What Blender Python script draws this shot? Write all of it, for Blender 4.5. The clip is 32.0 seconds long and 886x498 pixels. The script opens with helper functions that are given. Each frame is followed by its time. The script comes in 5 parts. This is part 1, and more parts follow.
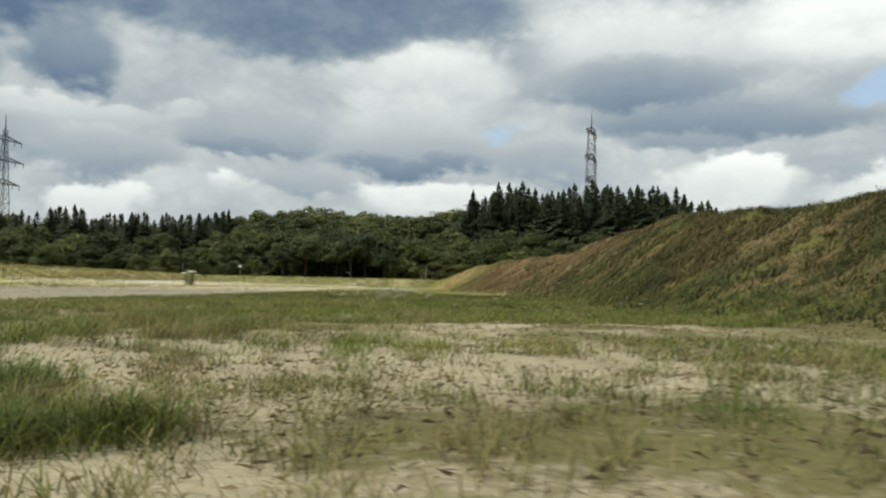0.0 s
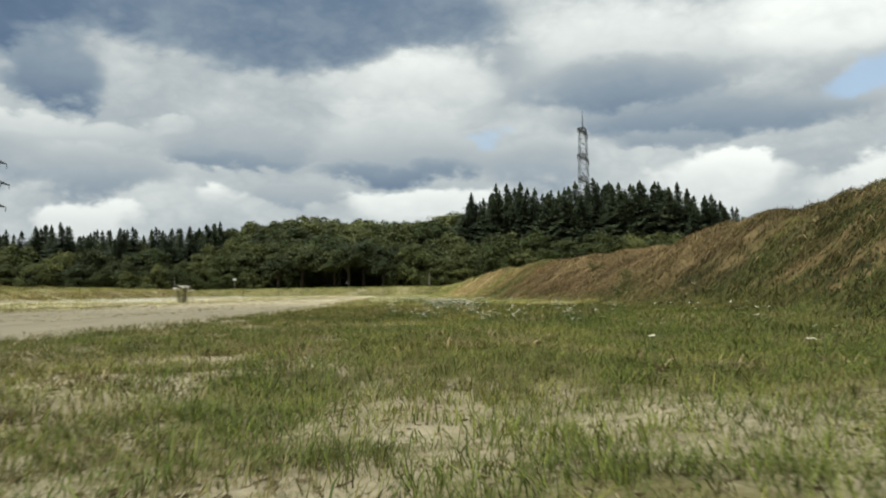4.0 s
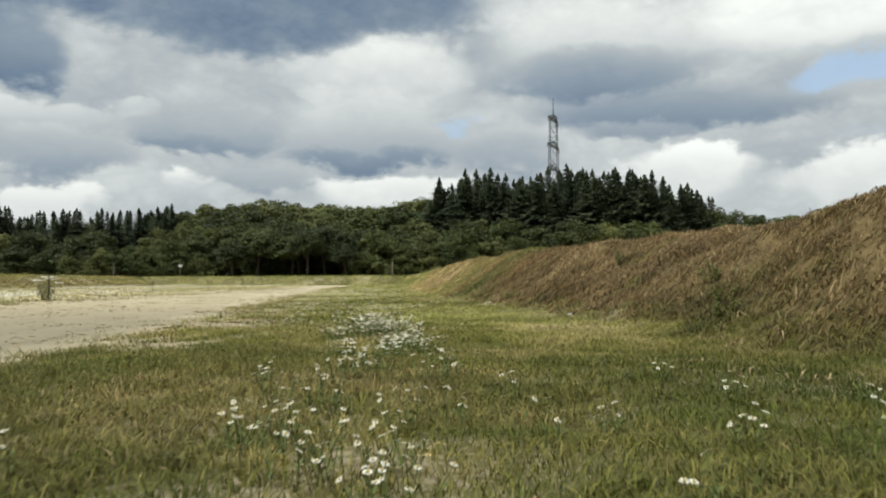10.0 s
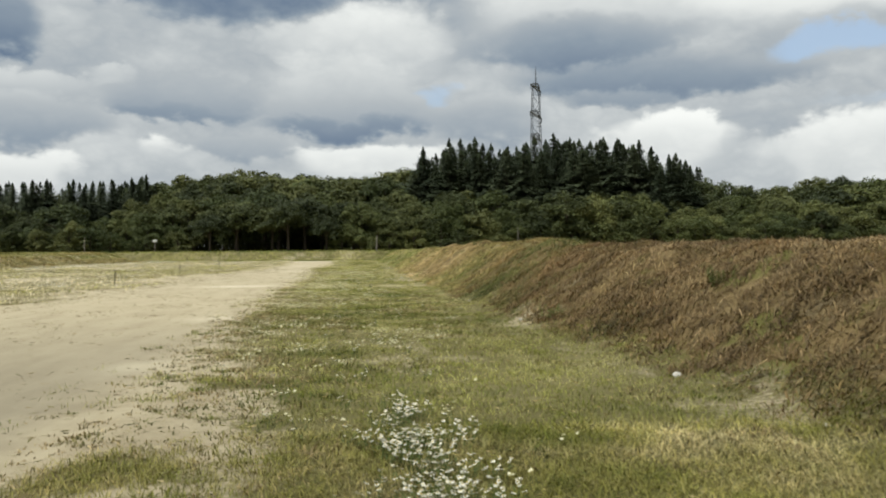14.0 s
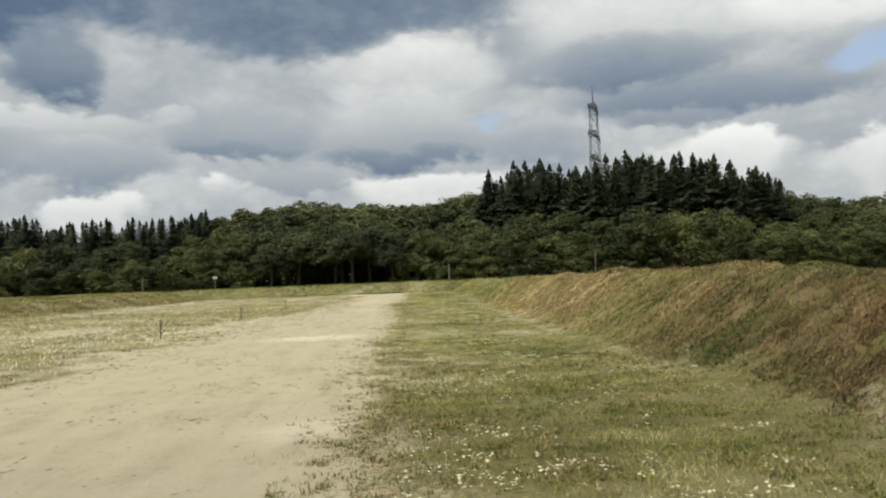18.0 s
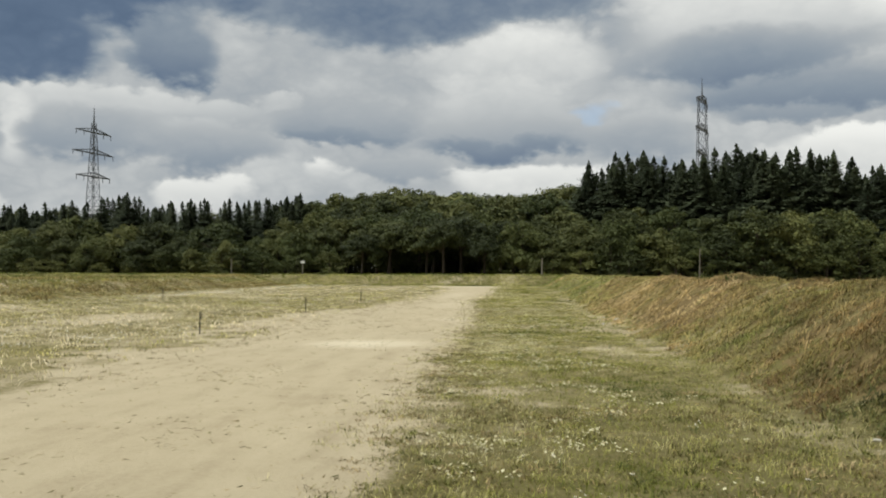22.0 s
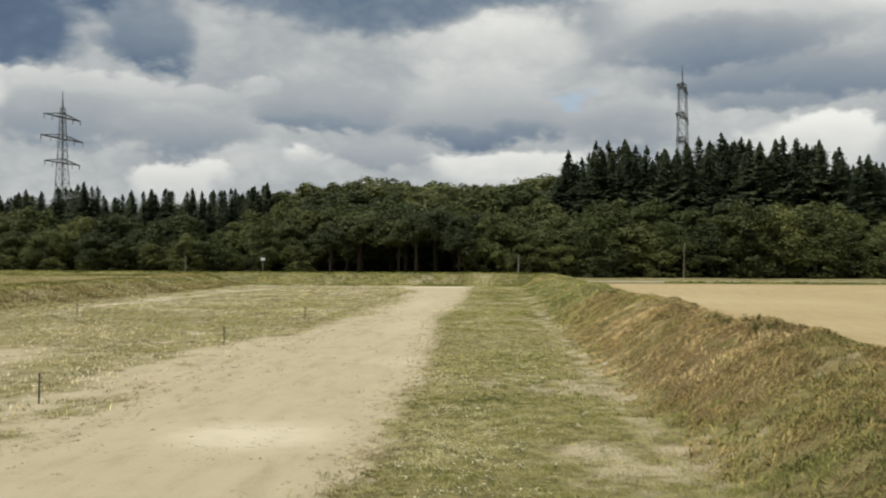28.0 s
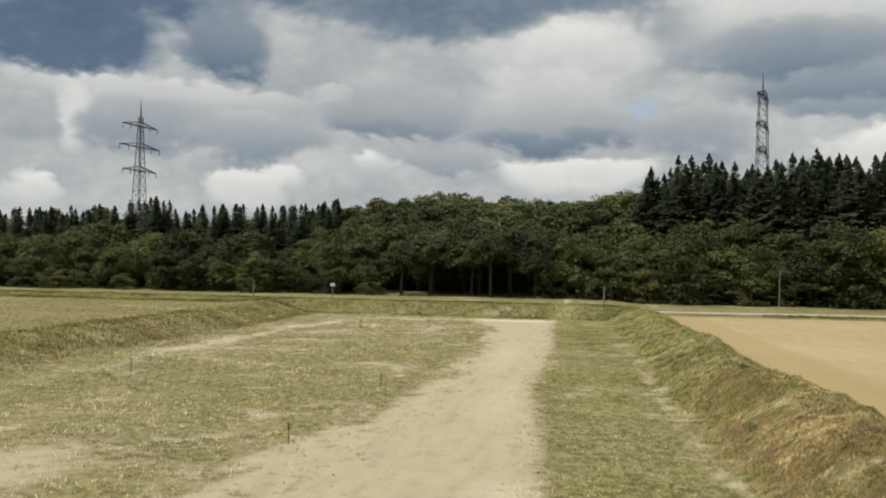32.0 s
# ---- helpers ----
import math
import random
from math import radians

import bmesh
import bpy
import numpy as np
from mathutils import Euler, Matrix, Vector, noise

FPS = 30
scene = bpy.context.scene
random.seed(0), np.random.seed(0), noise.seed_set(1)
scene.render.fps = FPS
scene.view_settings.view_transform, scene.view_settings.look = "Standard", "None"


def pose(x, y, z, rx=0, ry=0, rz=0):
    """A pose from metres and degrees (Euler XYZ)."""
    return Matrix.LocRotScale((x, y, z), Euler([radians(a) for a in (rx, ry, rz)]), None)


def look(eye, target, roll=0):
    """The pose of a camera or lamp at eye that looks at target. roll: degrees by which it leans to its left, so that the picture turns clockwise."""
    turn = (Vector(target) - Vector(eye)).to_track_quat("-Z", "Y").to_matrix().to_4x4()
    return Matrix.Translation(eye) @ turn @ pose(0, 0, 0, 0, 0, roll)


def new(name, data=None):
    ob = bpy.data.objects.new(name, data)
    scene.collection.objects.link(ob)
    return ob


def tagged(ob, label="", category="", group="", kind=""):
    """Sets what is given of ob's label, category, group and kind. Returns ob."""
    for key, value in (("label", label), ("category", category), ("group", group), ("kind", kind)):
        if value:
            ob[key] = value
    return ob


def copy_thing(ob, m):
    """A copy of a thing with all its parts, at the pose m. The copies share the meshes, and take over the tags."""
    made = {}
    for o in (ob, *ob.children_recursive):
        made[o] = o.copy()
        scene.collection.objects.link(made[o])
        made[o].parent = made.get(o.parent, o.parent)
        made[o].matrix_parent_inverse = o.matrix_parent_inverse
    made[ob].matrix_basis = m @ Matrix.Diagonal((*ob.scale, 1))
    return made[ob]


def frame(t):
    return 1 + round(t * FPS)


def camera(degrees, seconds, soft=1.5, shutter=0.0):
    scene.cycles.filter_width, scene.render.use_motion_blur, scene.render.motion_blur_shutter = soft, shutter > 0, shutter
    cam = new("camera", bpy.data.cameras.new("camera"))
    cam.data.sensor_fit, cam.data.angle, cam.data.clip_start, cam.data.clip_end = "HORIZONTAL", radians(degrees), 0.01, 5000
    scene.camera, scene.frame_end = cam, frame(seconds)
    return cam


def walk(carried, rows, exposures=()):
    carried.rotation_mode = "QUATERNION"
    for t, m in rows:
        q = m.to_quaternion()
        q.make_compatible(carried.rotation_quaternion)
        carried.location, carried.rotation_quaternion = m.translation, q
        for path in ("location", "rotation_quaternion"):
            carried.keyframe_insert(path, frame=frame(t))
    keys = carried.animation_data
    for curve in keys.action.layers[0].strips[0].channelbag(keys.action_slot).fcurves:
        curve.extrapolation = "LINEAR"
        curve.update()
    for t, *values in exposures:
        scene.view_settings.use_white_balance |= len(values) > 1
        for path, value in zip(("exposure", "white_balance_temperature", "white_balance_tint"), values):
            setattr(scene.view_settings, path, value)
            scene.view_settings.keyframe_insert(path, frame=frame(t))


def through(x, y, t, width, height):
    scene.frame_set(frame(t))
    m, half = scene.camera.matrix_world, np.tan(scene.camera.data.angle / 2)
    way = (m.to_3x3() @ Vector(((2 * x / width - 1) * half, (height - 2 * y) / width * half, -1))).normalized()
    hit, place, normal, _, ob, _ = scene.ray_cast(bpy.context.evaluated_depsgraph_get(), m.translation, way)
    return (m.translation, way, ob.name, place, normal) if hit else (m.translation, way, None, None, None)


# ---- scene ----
cam = camera(55.0, 32.0, soft=2.0, shutter=0.3)
PATH = [
    (0, (1.024, 0.194, 0.220), (1.049, 10.184, 0.660), 1.30),
    (0.5, (0.778, 0.464, 0.225), (0.378, 10.454, 0.431), 1.11),
    (1, (0.494, 0.782, 0.230), (-0.126, 10.760, 0.458), -0.55),
    (1.5, (0.331, 1.370, 0.235), (-0.498, 11.335, 0.283), -0.35),
    (2, (0.193, 1.957, 0.240), (-0.712, 11.915, 0.123), -0.37),
    (2.5, (0.065, 2.689, 0.244), (-0.614, 12.665, 0.342), -0.39),
    (3, (-0.120, 3.452, 0.248), (-0.516, 13.442, 0.433), -0.45),
    (3.5, (-0.158, 4.019, 0.252), (-0.408, 14.010, 0.594), 0.84),
    (4, (-0.256, 4.573, 0.256), (-0.138, 14.559, 0.765), -0.88),
    (4.5, (-0.289, 5.232, 0.260), (0.234, 15.211, 0.635), -1.06),
    (6.5, (-0.508, 8.193, 0.255), (0.253, 18.158, 0.598), -1.17),
    (7, (-0.411, 8.804, 0.270), (0.274, 18.774, 0.636), -0.89),
    (7.5, (-0.287, 9.429, 0.285), (0.229, 19.400, 0.844), -1.16),
    (8, (-0.163, 10.028, 0.309), (0.269, 20.002, 0.890), 1.26),
    (8.5, (-0.090, 10.487, 0.307), (0.359, 20.461, 0.875), -0.15),
    (9, (0.000, 10.999, 0.312), (0.703, 20.972, 0.519), -2.45),
    (9.5, (0.105, 11.405, 0.369), (0.816, 21.372, 0.753), 0.25),
    (10, (0.199, 11.877, 0.488), (0.692, 21.858, 0.853), -0.24),
    (10.5, (0.276, 12.300, 0.654), (0.685, 22.288, 0.926), 0.41),
    (11, (0.304, 12.712, 0.779), (0.577, 22.708, 0.839), 0.37),
    (11.5, (0.318, 13.127, 0.849), (0.636, 23.116, 1.195), 1.00),
    (12, (0.281, 13.534, 0.916), (0.712, 23.515, 1.360), 1.01),
    (12.5, (0.203, 13.937, 0.996), (1.065, 23.893, 1.365), 0.71),
    (13, (0.077, 14.287, 1.057), (1.189, 24.224, 1.205), 0.09),
    (13.5, (-0.072, 14.746, 1.112), (0.811, 24.707, 1.053), 0.15),
    (14, (-0.235, 15.235, 1.145), (0.485, 25.209, 1.143), -0.35),
    (14.5, (-0.370, 15.738, 1.170), (0.299, 25.715, 1.295), 0.19),
    (15, (-0.527, 16.238, 1.186), (0.045, 26.220, 1.372), -0.09),
    (15.5, (-0.734, 16.912, 1.193), (-0.531, 26.909, 1.292), 0.13),
    (17.5, (-1.672, 21.121, 1.324), (-1.317, 31.100, 1.862), -2.03),
    (18, (-1.713, 21.790, 1.355), (-1.654, 31.784, 1.683), -2.26),
    (18.5, (-1.675, 21.927, 1.402), (-2.342, 31.900, 1.705), -1.83),
    (19, (-1.611, 22.235, 1.487), (-2.963, 32.141, 1.674), -0.61),
    (19.5, (-1.561, 22.549, 1.495), (-3.330, 32.389, 1.691), 1.20),
    (20, (-1.531, 22.941, 1.490), (-3.429, 32.755, 1.780), 0.18),
    (20.5, (-1.534, 23.569, 1.473), (-3.250, 33.420, 1.602), -1.35),
    (21, (-1.487, 24.122, 1.458), (-2.912, 34.014, 1.802), -2.19),
    (21.5, (-1.401, 24.745, 1.494), (-2.657, 34.661, 1.801), -1.09),
    (22, (-1.335, 25.247, 1.527), (-2.415, 35.186, 1.762), 0.12),
    (22.5, (-1.259, 25.727, 1.550), (-2.439, 35.657, 1.653), -0.54),
    (23, (-1.201, 26.084, 1.551), (-2.653, 35.975, 1.810), 0.17),
    (23.5, (-1.195, 26.503, 1.562), (-2.752, 36.381, 1.639), -0.61),
    (24, (-1.180, 27.069, 1.522), (-2.589, 36.969, 1.563), -0.55),
    (24.5, (-1.185, 27.743, 1.556), (-2.083, 37.696, 1.912), -1.85),
    (25, (-1.145, 28.224, 1.600), (-1.895, 38.192, 1.870), -1.06),
    (25.5, (-1.102, 28.646, 1.711), (-1.709, 38.624, 1.990), -0.68),
    (27.5, (-1.154, 30.052, 2.364), (-1.441, 40.045, 2.611), -1.20),
    (28, (-1.051, 30.592, 2.553), (-1.894, 40.556, 2.629), 0.15),
    (28.5, (-1.113, 31.097, 2.773), (-2.327, 41.022, 2.895), 0.83),
    (29, (-1.219, 31.564, 3.006), (-2.513, 41.480, 3.009), -0.44),
    (29.5, (-1.326, 32.032, 3.255), (-2.657, 41.943, 3.245), -0.41),
    (30, (-1.451, 32.520, 3.469), (-2.741, 42.436, 3.415), -0.03),
    (30.5, (-1.662, 33.076, 3.735), (-3.081, 42.974, 3.587), 1.12),
    (31, (-1.844, 33.614, 3.930), (-3.360, 43.498, 3.844), 1.37),
    (31.5, (-2.039, 34.189, 4.119), (-3.620, 44.063, 4.134), 1.82),
    (32, (-2.441, 34.804, 4.377), (-4.067, 44.670, 4.522), 0.90),
]
walk(cam, [(t, look(eye, target, roll)) for t, eye, target, roll in PATH],
     [(0, 0.2, 5950, 4), (9, 0.2, 5980, 5), (14, 0.14, 5990, 7), (19, 0.05, 6040, 8), (32, -0.04, 6150, 8)])

# ---- light: broken cloud, high sun ----
SUN_AZ, SUN_EL = -120.0, 60.0
world = bpy.data.worlds.new("cloudy_sky")
scene.world = world
world.use_nodes = True


class Nodes:
    """Short writing for node trees."""

    def __init__(self, tree):
        self.tree = tree
        tree.nodes.clear()

    def add(self, kind, **inputs):
        n = self.tree.nodes.new(kind)
        for key, value in inputs.items():
            self.put(n, key, value)
        return n

    def put(self, n, key, value):
        s = n.inputs[int(key[1:])] if key[0] == "i" and key[1:].isdigit() else n.inputs[key.replace("_", " ")]
        if isinstance(value, bpy.types.NodeSocket):
            self.tree.links.new(value, s)
        else:
            s.default_value = value

    def math(self, op, a, b=0.0, c=0.0, clamp=False):
        n = self.add("ShaderNodeMath", i0=a, i1=b, i2=c)
        n.operation, n.use_clamp = op, clamp
        return n.outputs[0]

    def vec(self, op, a, b=(0, 0, 0)):
        n = self.add("ShaderNodeVectorMath", i0=a, i1=b)
        n.operation = op
        return n.outputs[1] if op in ("DOT_PRODUCT", "LENGTH", "DISTANCE") else n.outputs[0]

    def span(self, x, a, b, c=0.0, d=1.0):
        n = self.add("ShaderNodeMapRange", Value=x)
        for k, v in zip((1, 2, 3, 4), (a, b, c, d)):
            self.put(n, f"i{k}", v)
        n.interpolation_type = "SMOOTHSTEP"
        return n.outputs[0]

    def mix(self, f, a, b, mode="MIX"):
        n = self.add("ShaderNodeMixRGB", Fac=f, Color1=a, Color2=b)
        n.blend_type = mode
        return n.outputs[0]

    def noise(self, vector, scale, detail=4.0, rough=0.55, distort=0.0):
        n = self.add("ShaderNodeTexNoise", Vector=vector, Scale=scale, Detail=detail, Roughness=rough, Distortion=distort)
        return n.outputs[0]

    def ramp(self, x, *stops):
        n = self.add("ShaderNodeValToRGB", Fac=x)
        while len(n.color_ramp.elements) < len(stops):
            n.color_ramp.elements.new(0.5)
        for e, (p, c) in zip(n.color_ramp.elements, stops):
            e.position, e.color = p, (*c, 1.0)
        return n.outputs[0]


def sky_dir(az, el):
    a, e = radians(az), radians(el)
    return (math.sin(a) * math.cos(e), math.cos(a) * math.cos(e), math.sin(e))


def build_sky():
    w = Nodes(world.node_tree)
    geo = w.add("ShaderNodeTexCoord").outputs["Generated"]
    x, y, z = w.add("ShaderNodeSeparateXYZ", Vector=geo).outputs
    # clear sky behind the clouds
    sky = w.add("ShaderNodeTexSky")
    sky.sky_type, sky.sun_disc = "NISHITA", False
    sky.sun_elevation, sky.sun_rotation = radians(SUN_EL), radians(SUN_AZ)
    clear = w.mix(1.0, sky.outputs[0], (0.115, 0.115, 0.115, 1), "MULTIPLY")
    # flattened cells, so that clouds lie in banks
    flat = w.vec("MULTIPLY", geo, (1.0, 1.0, 1.7))
    n1 = w.noise(w.vec("ADD", flat, (2.3, 0.0, 0.7)), 5.0, 2.0, 0.5)
    n2 = w.noise(w.vec("ADD", flat, (0.0, 4.1, 0.0)), 10.0, 3.0, 0.45)
    n3 = w.noise(w.vec("ADD", flat, (1.0, 1.1, 5.0)), 26.0, 4.0, 0.5)
    n4 = w.noise(w.vec("ADD", flat, (3.0, 0.4, 1.7)), 13.0, 4.0, 0.5)
    billow = w.math("ABSOLUTE", w.math("SUBTRACT", n3, 0.5))
    az = w.math("MULTIPLY", w.math("ARCTAN2", x, y), 57.296)
    el = w.math("MULTIPLY", w.math("ARCSINE", z), 57.296)
    warp_a = w.math("ADD", w.math("MULTIPLY", w.math("SUBTRACT", n2, 0.5), 5.5), w.math("MULTIPLY", w.math("SUBTRACT", n3, 0.5), 2.6))
    warp_e = w.math("ADD", w.math("MULTIPLY", w.math("SUBTRACT", n1, 0.5), 1.6), w.math("MULTIPLY", billow, -2.2))
    az = w.math("ADD", az, warp_a)
    el = w.math("ADD", el, w.math("ADD", warp_e, w.math("MULTIPLY", w.math("SUBTRACT", n4, 0.5), 2.6)))

    def reach(a, e, wide, above, below):
        """Squared distance from a cloud's middle, 1 at its edge, and height in it from -1 to 1."""
        u = w.math("DIVIDE", w.math("SUBTRACT", az, a), wide)
        v = w.math("SUBTRACT", el, e)
        v = w.math("ADD", w.math("DIVIDE", w.math("MAXIMUM", v, 0.0), above), w.math("DIVIDE", w.math("MINIMUM", v, 0.0), below))
        return w.math("ADD", w.math("MULTIPLY", u, u), w.math("MULTIPLY", v, v)), v

    def heap(rows):
        total = None
        for a, e, wide, above, below, amount in rows:
            r2, _ = reach(a, e, wide, above, below)
            one = w.math("MULTIPLY", w.math("EXPONENT", w.math("MULTIPLY", w.math("POWER", r2, 1.6), -1.0)), amount)
            total = one if total is None else w.math("ADD", total, one)
        return total

    tone = w.math("ADD", 0.35, w.math("MULTIPLY", w.math("SUBTRACT", n1, 0.5), 0.35))
    for a, e, wide, above, below, top, base, soft_edge in HAZE + CUMULUS + GREY_BANKS + GLINTS + DARK_DECK:
        r2, v = reach(a, e, wide, above, below)
        shade = w.span(v, -0.75, 0.9, base, top)
        cover = w.span(r2, 1.15 + 0.75 * soft_edge, 0.85 - 0.85 * soft_edge, 0.0, 1.0)
        tone = w.math("ADD", w.math("MULTIPLY", tone, w.math("SUBTRACT", 1.0, cover)), w.math("MULTIPLY", shade, cover))
    tone = w.math("ADD", tone, w.math("MULTIPLY", w.math("SUBTRACT", n4, 0.5), 0.26))
    tone = w.math("ADD", tone, w.math("MULTIPLY", w.math("SUBTRACT", 0.08, billow), 0.28))
    cloud = w.ramp(tone, (0.0, (0.91, 0.87, 0.785)), (0.18, (0.685, 0.665, 0.615)), (0.38, (0.45, 0.455, 0.445)), (0.58, (0.265, 0.30, 0.335)), (0.8, (0.125, 0.168, 0.235)), (1.0, (0.075, 0.11, 0.17)))
    hole = w.math("ADD", heap(HOLES), w.math("MULTIPLY", w.math("SUBTRACT", n2, 0.5), 0.7))
    thin = w.mix(0.4, clear, (0.62, 0.68, 0.74, 1))
    col = w.mix(w.span(hole, 0.3, 0.95, 0.0, 0.85), cloud, thin)
    bg = w.add("ShaderNodeBackground", Color=col, Strength=1.0)
    w.add("ShaderNodeOutputWorld", Surface=bg.outputs[0])


# clouds, back to front: azimuth, height, half width, extent above and below in degrees, grey at the top and at the base, softness
HAZE = [
    (-0.9, 13.8, 5.3, 2.1, 2.9, 0.10, 0.26, 0.95), (26.4, 15.9, 8.3, 3.0, 1.9, 0.0, 0.06, 0.9), (-28.0, 10.6, 8.6, 0.6, 1.0, 0.18, 0.26, 0.95), (13.0, 16.0, 6.5, 3.0, 2.2, 0.10, 0.24, 0.95),
]
CUMULUS = [
    (-22.2, 4.8, 3.1, 1.3, 1.8, 0.06, 0.24, 0.4), (-14.0, 6.4, 1.4, 0.8, 0.7, 0.06, 0.25, 0.6), (-0.6, 6.1, 4.9, 0.9, 1.6, 0.06, 0.16, 0.5), (-35.3, 4.0, 2.0, 1.1, 1.2, 0.08, 0.22, 0.4),
    (-32.6, 8.6, 1.6, 2.0, 2.1, 0.14, 0.18, 0.95), (29.9, 6.5, 5.6, 1.8, 3.2, 0.04, 0.20, 0.3), (19.3, 7.2, 4.2, 1.4, 2.8, 0.0, 0.20, 0.3),
]
GREY_BANKS = [
    (-28.0, 8.0, 4.2, 1.8, 1.6, 0.40, 0.55, 0.5), (-21.3, 7.5, 4.0, 1.2, 1.1, 0.44, 0.53, 0.8), (-35.1, 8.2, 1.8, 1.5, 1.7, 0.36, 0.44, 0.6), (-13.5, 9.2, 4.7, 2.6, 0.95, 0.36, 0.60, 0.4),
    (-2.1, 8.7, 6.2, 4.1, 1.25, 0.20, 0.66, 0.4), (7.1, 8.0, 3.6, 1.4, 1.3, 0.44, 0.52, 0.7), (-9.3, 6.5, 3.4, 0.7, 0.6, 0.42, 0.48, 0.7),
]
GLINTS = [(-17.6, 11.2, 1.6, 0.5, 1.0, 0.24, 0.3, 0.95)]
DARK_DECK = [
    (-17.7, 17.1, 4.6, 3.0, 1.6, 0.70, 0.58, 0.8), (-30.4, 17.4, 10.6, 4.2, 3.0, 0.86, 0.80, 0.5), (-33.5, 12.9, 5.3, 2.8, 1.9, 0.84, 0.80, 0.35), (-23.9, 13.3, 3.3, 2.8, 1.5, 0.58, 0.74, 0.6),
    (-1.3, 17.9, 7.0, 3.0, 1.6, 0.72, 0.62, 0.7), (-9.3, 17.2, 7.0, 3.6, 2.7, 0.76, 0.68, 0.6),
    (13.1, 12.9, 6.6, 2.0, 1.3, 0.50, 0.64, 0.8), (18.5, 10.8, 9.0, 1.3, 1.3, 0.52, 0.64, 0.7), (16.0, 9.5, 3.2, 0.7, 0.6, 0.5, 0.56, 0.8),
]
HOLES = [(4.4, 10.1, 1.2, 0.8, 0.8, 0.62), (29.0, 12.5, 3.6, 1.0, 1.1, 0.95), (28.7, 8.8, 6.0, 0.8, 0.7, 0.5), (34.0, 11.5, 3.0, 2.0, 2.6, 0.55)]
build_sky()

sun = new("sun", bpy.data.lights.new("sun", "SUN"))
sun.data.energy, sun.data.angle, sun.data.color = 3.3, radians(2.0), (1.0, 0.95, 0.86)
sun.matrix_world = look(tuple(60 * v for v in sky_dir(SUN_AZ, SUN_EL)), (0, 0, 0))


# ---- helpers for building ----
def value_noise(x, y, cell, seed=0):
    """Smooth noise from 0 to 1 over arrays of places."""
    x, y = np.asarray(x, float) / cell, np.asarray(y, float) / cell
    ix, iy = np.floor(x).astype(np.int64), np.floor(y).astype(np.int64)
    fx, fy = x - ix, y - iy
    fx, fy = fx * fx * (3 - 2 * fx), fy * fy * (3 - 2 * fy)

    def corner(a, b):
        h = (a * 374761393 + b * 668265263 + seed * 974634777) & 0xFFFFFFFF
        h = ((h ^ (h >> 13)) * 1274126177) & 0xFFFFFFFF
        return ((h ^ (h >> 16)) & 0xFFFF) / 65535.0

    top = corner(ix, iy) * (1 - fx) + corner(ix + 1, iy) * fx
    low = corner(ix, iy + 1) * (1 - fx) + corner(ix + 1, iy + 1) * fx
    return top * (1 - fy) + low * fy


def layered(x, y, cell, seed=0, octaves=3):
    total, weight = 0.0, 0.0
    for k in range(octaves):
        total = total + value_noise(x, y, cell / 2**k, seed + k) * 0.55**k
        weight += 0.55**k
    return total / weight


def smooth(x, a, b):
    t = np.clip((np.asarray(x, float) - a) / (b - a), 0, 1)
    return t * t * (3 - 2 * t)


def mesh_from(name, verts, faces, material=None, shade_smooth=False):
    me = bpy.data.meshes.new(name)
    me.from_pydata(verts.tolist() if hasattr(verts, "tolist") else verts, [], faces.tolist() if hasattr(faces, "tolist") else faces)
    if material:
        me.materials.append(material)
    if shade_smooth:
        me.polygons.foreach_set("use_smooth", np.ones(len(me.polygons), bool))
    me.update()
    return me


def put_colour(me, name, values):
    a = me.attributes.new(name, "FLOAT_COLOR", "POINT")
    a.data.foreach_set("color", np.asarray(values, np.float32).ravel())


def part(name, bm, material, parent, label=""):
    me = bpy.data.meshes.new(name)
    bm.to_mesh(me)
    bm.free()
    me.materials.append(material)
    ob = new(name, me)
    ob.parent = parent
    return tagged(ob, label) if label else ob


def part_mesh(name, me, parent, label=""):
    ob = new(name, me)
    ob.parent = parent
    return tagged(ob, label) if label else ob


# ---- the plan ----
def track_right(y):
    return np.interp(y, [-30, 0, 8, 17, 21, 28, 34, 42, 50, 58, 66, 80, 96, 105], [-4.0, -3.2, -2.6, -2.0, -2.1, -2.5, -2.85, -3.1, -3.2, -3.7, -4.3, -4.1, -4.5, -4.0])


def track_left(y):
    return np.interp(y, [-30, 10, 30, 36, 44, 52, 58, 66, 78, 90, 99], [-8.3, -8.2, -8.0, -7.6, -7.6, -7.8, -7.4, -6.9, -6.9, -7.6, -10.0])


def toe(y):
    return np.interp(y, [-40, 5, 16, 21, 27, 34, 42, 52, 64, 80, 95, 104], [4.5, 3.2, 2.7, 2.45, 1.95, 1.55, 1.2, 0.8, 0.4, 0.1, -0.4, -0.8])


def crest_height(y):
    return np.interp(y, [-40, 5, 12, 18, 24, 29, 34, 39, 45, 60, 80, 104], [1.3, 1.28, 1.29, 1.31, 1.15, 1.13, 1.20, 1.28, 1.26, 1.13, 1.0, 0.95])


FIELD = -0.08


def bank_profile(d, wide):
    """Rise from 0 at the toe to 1 at the crest."""
    return smooth(d, -0.25, wide)


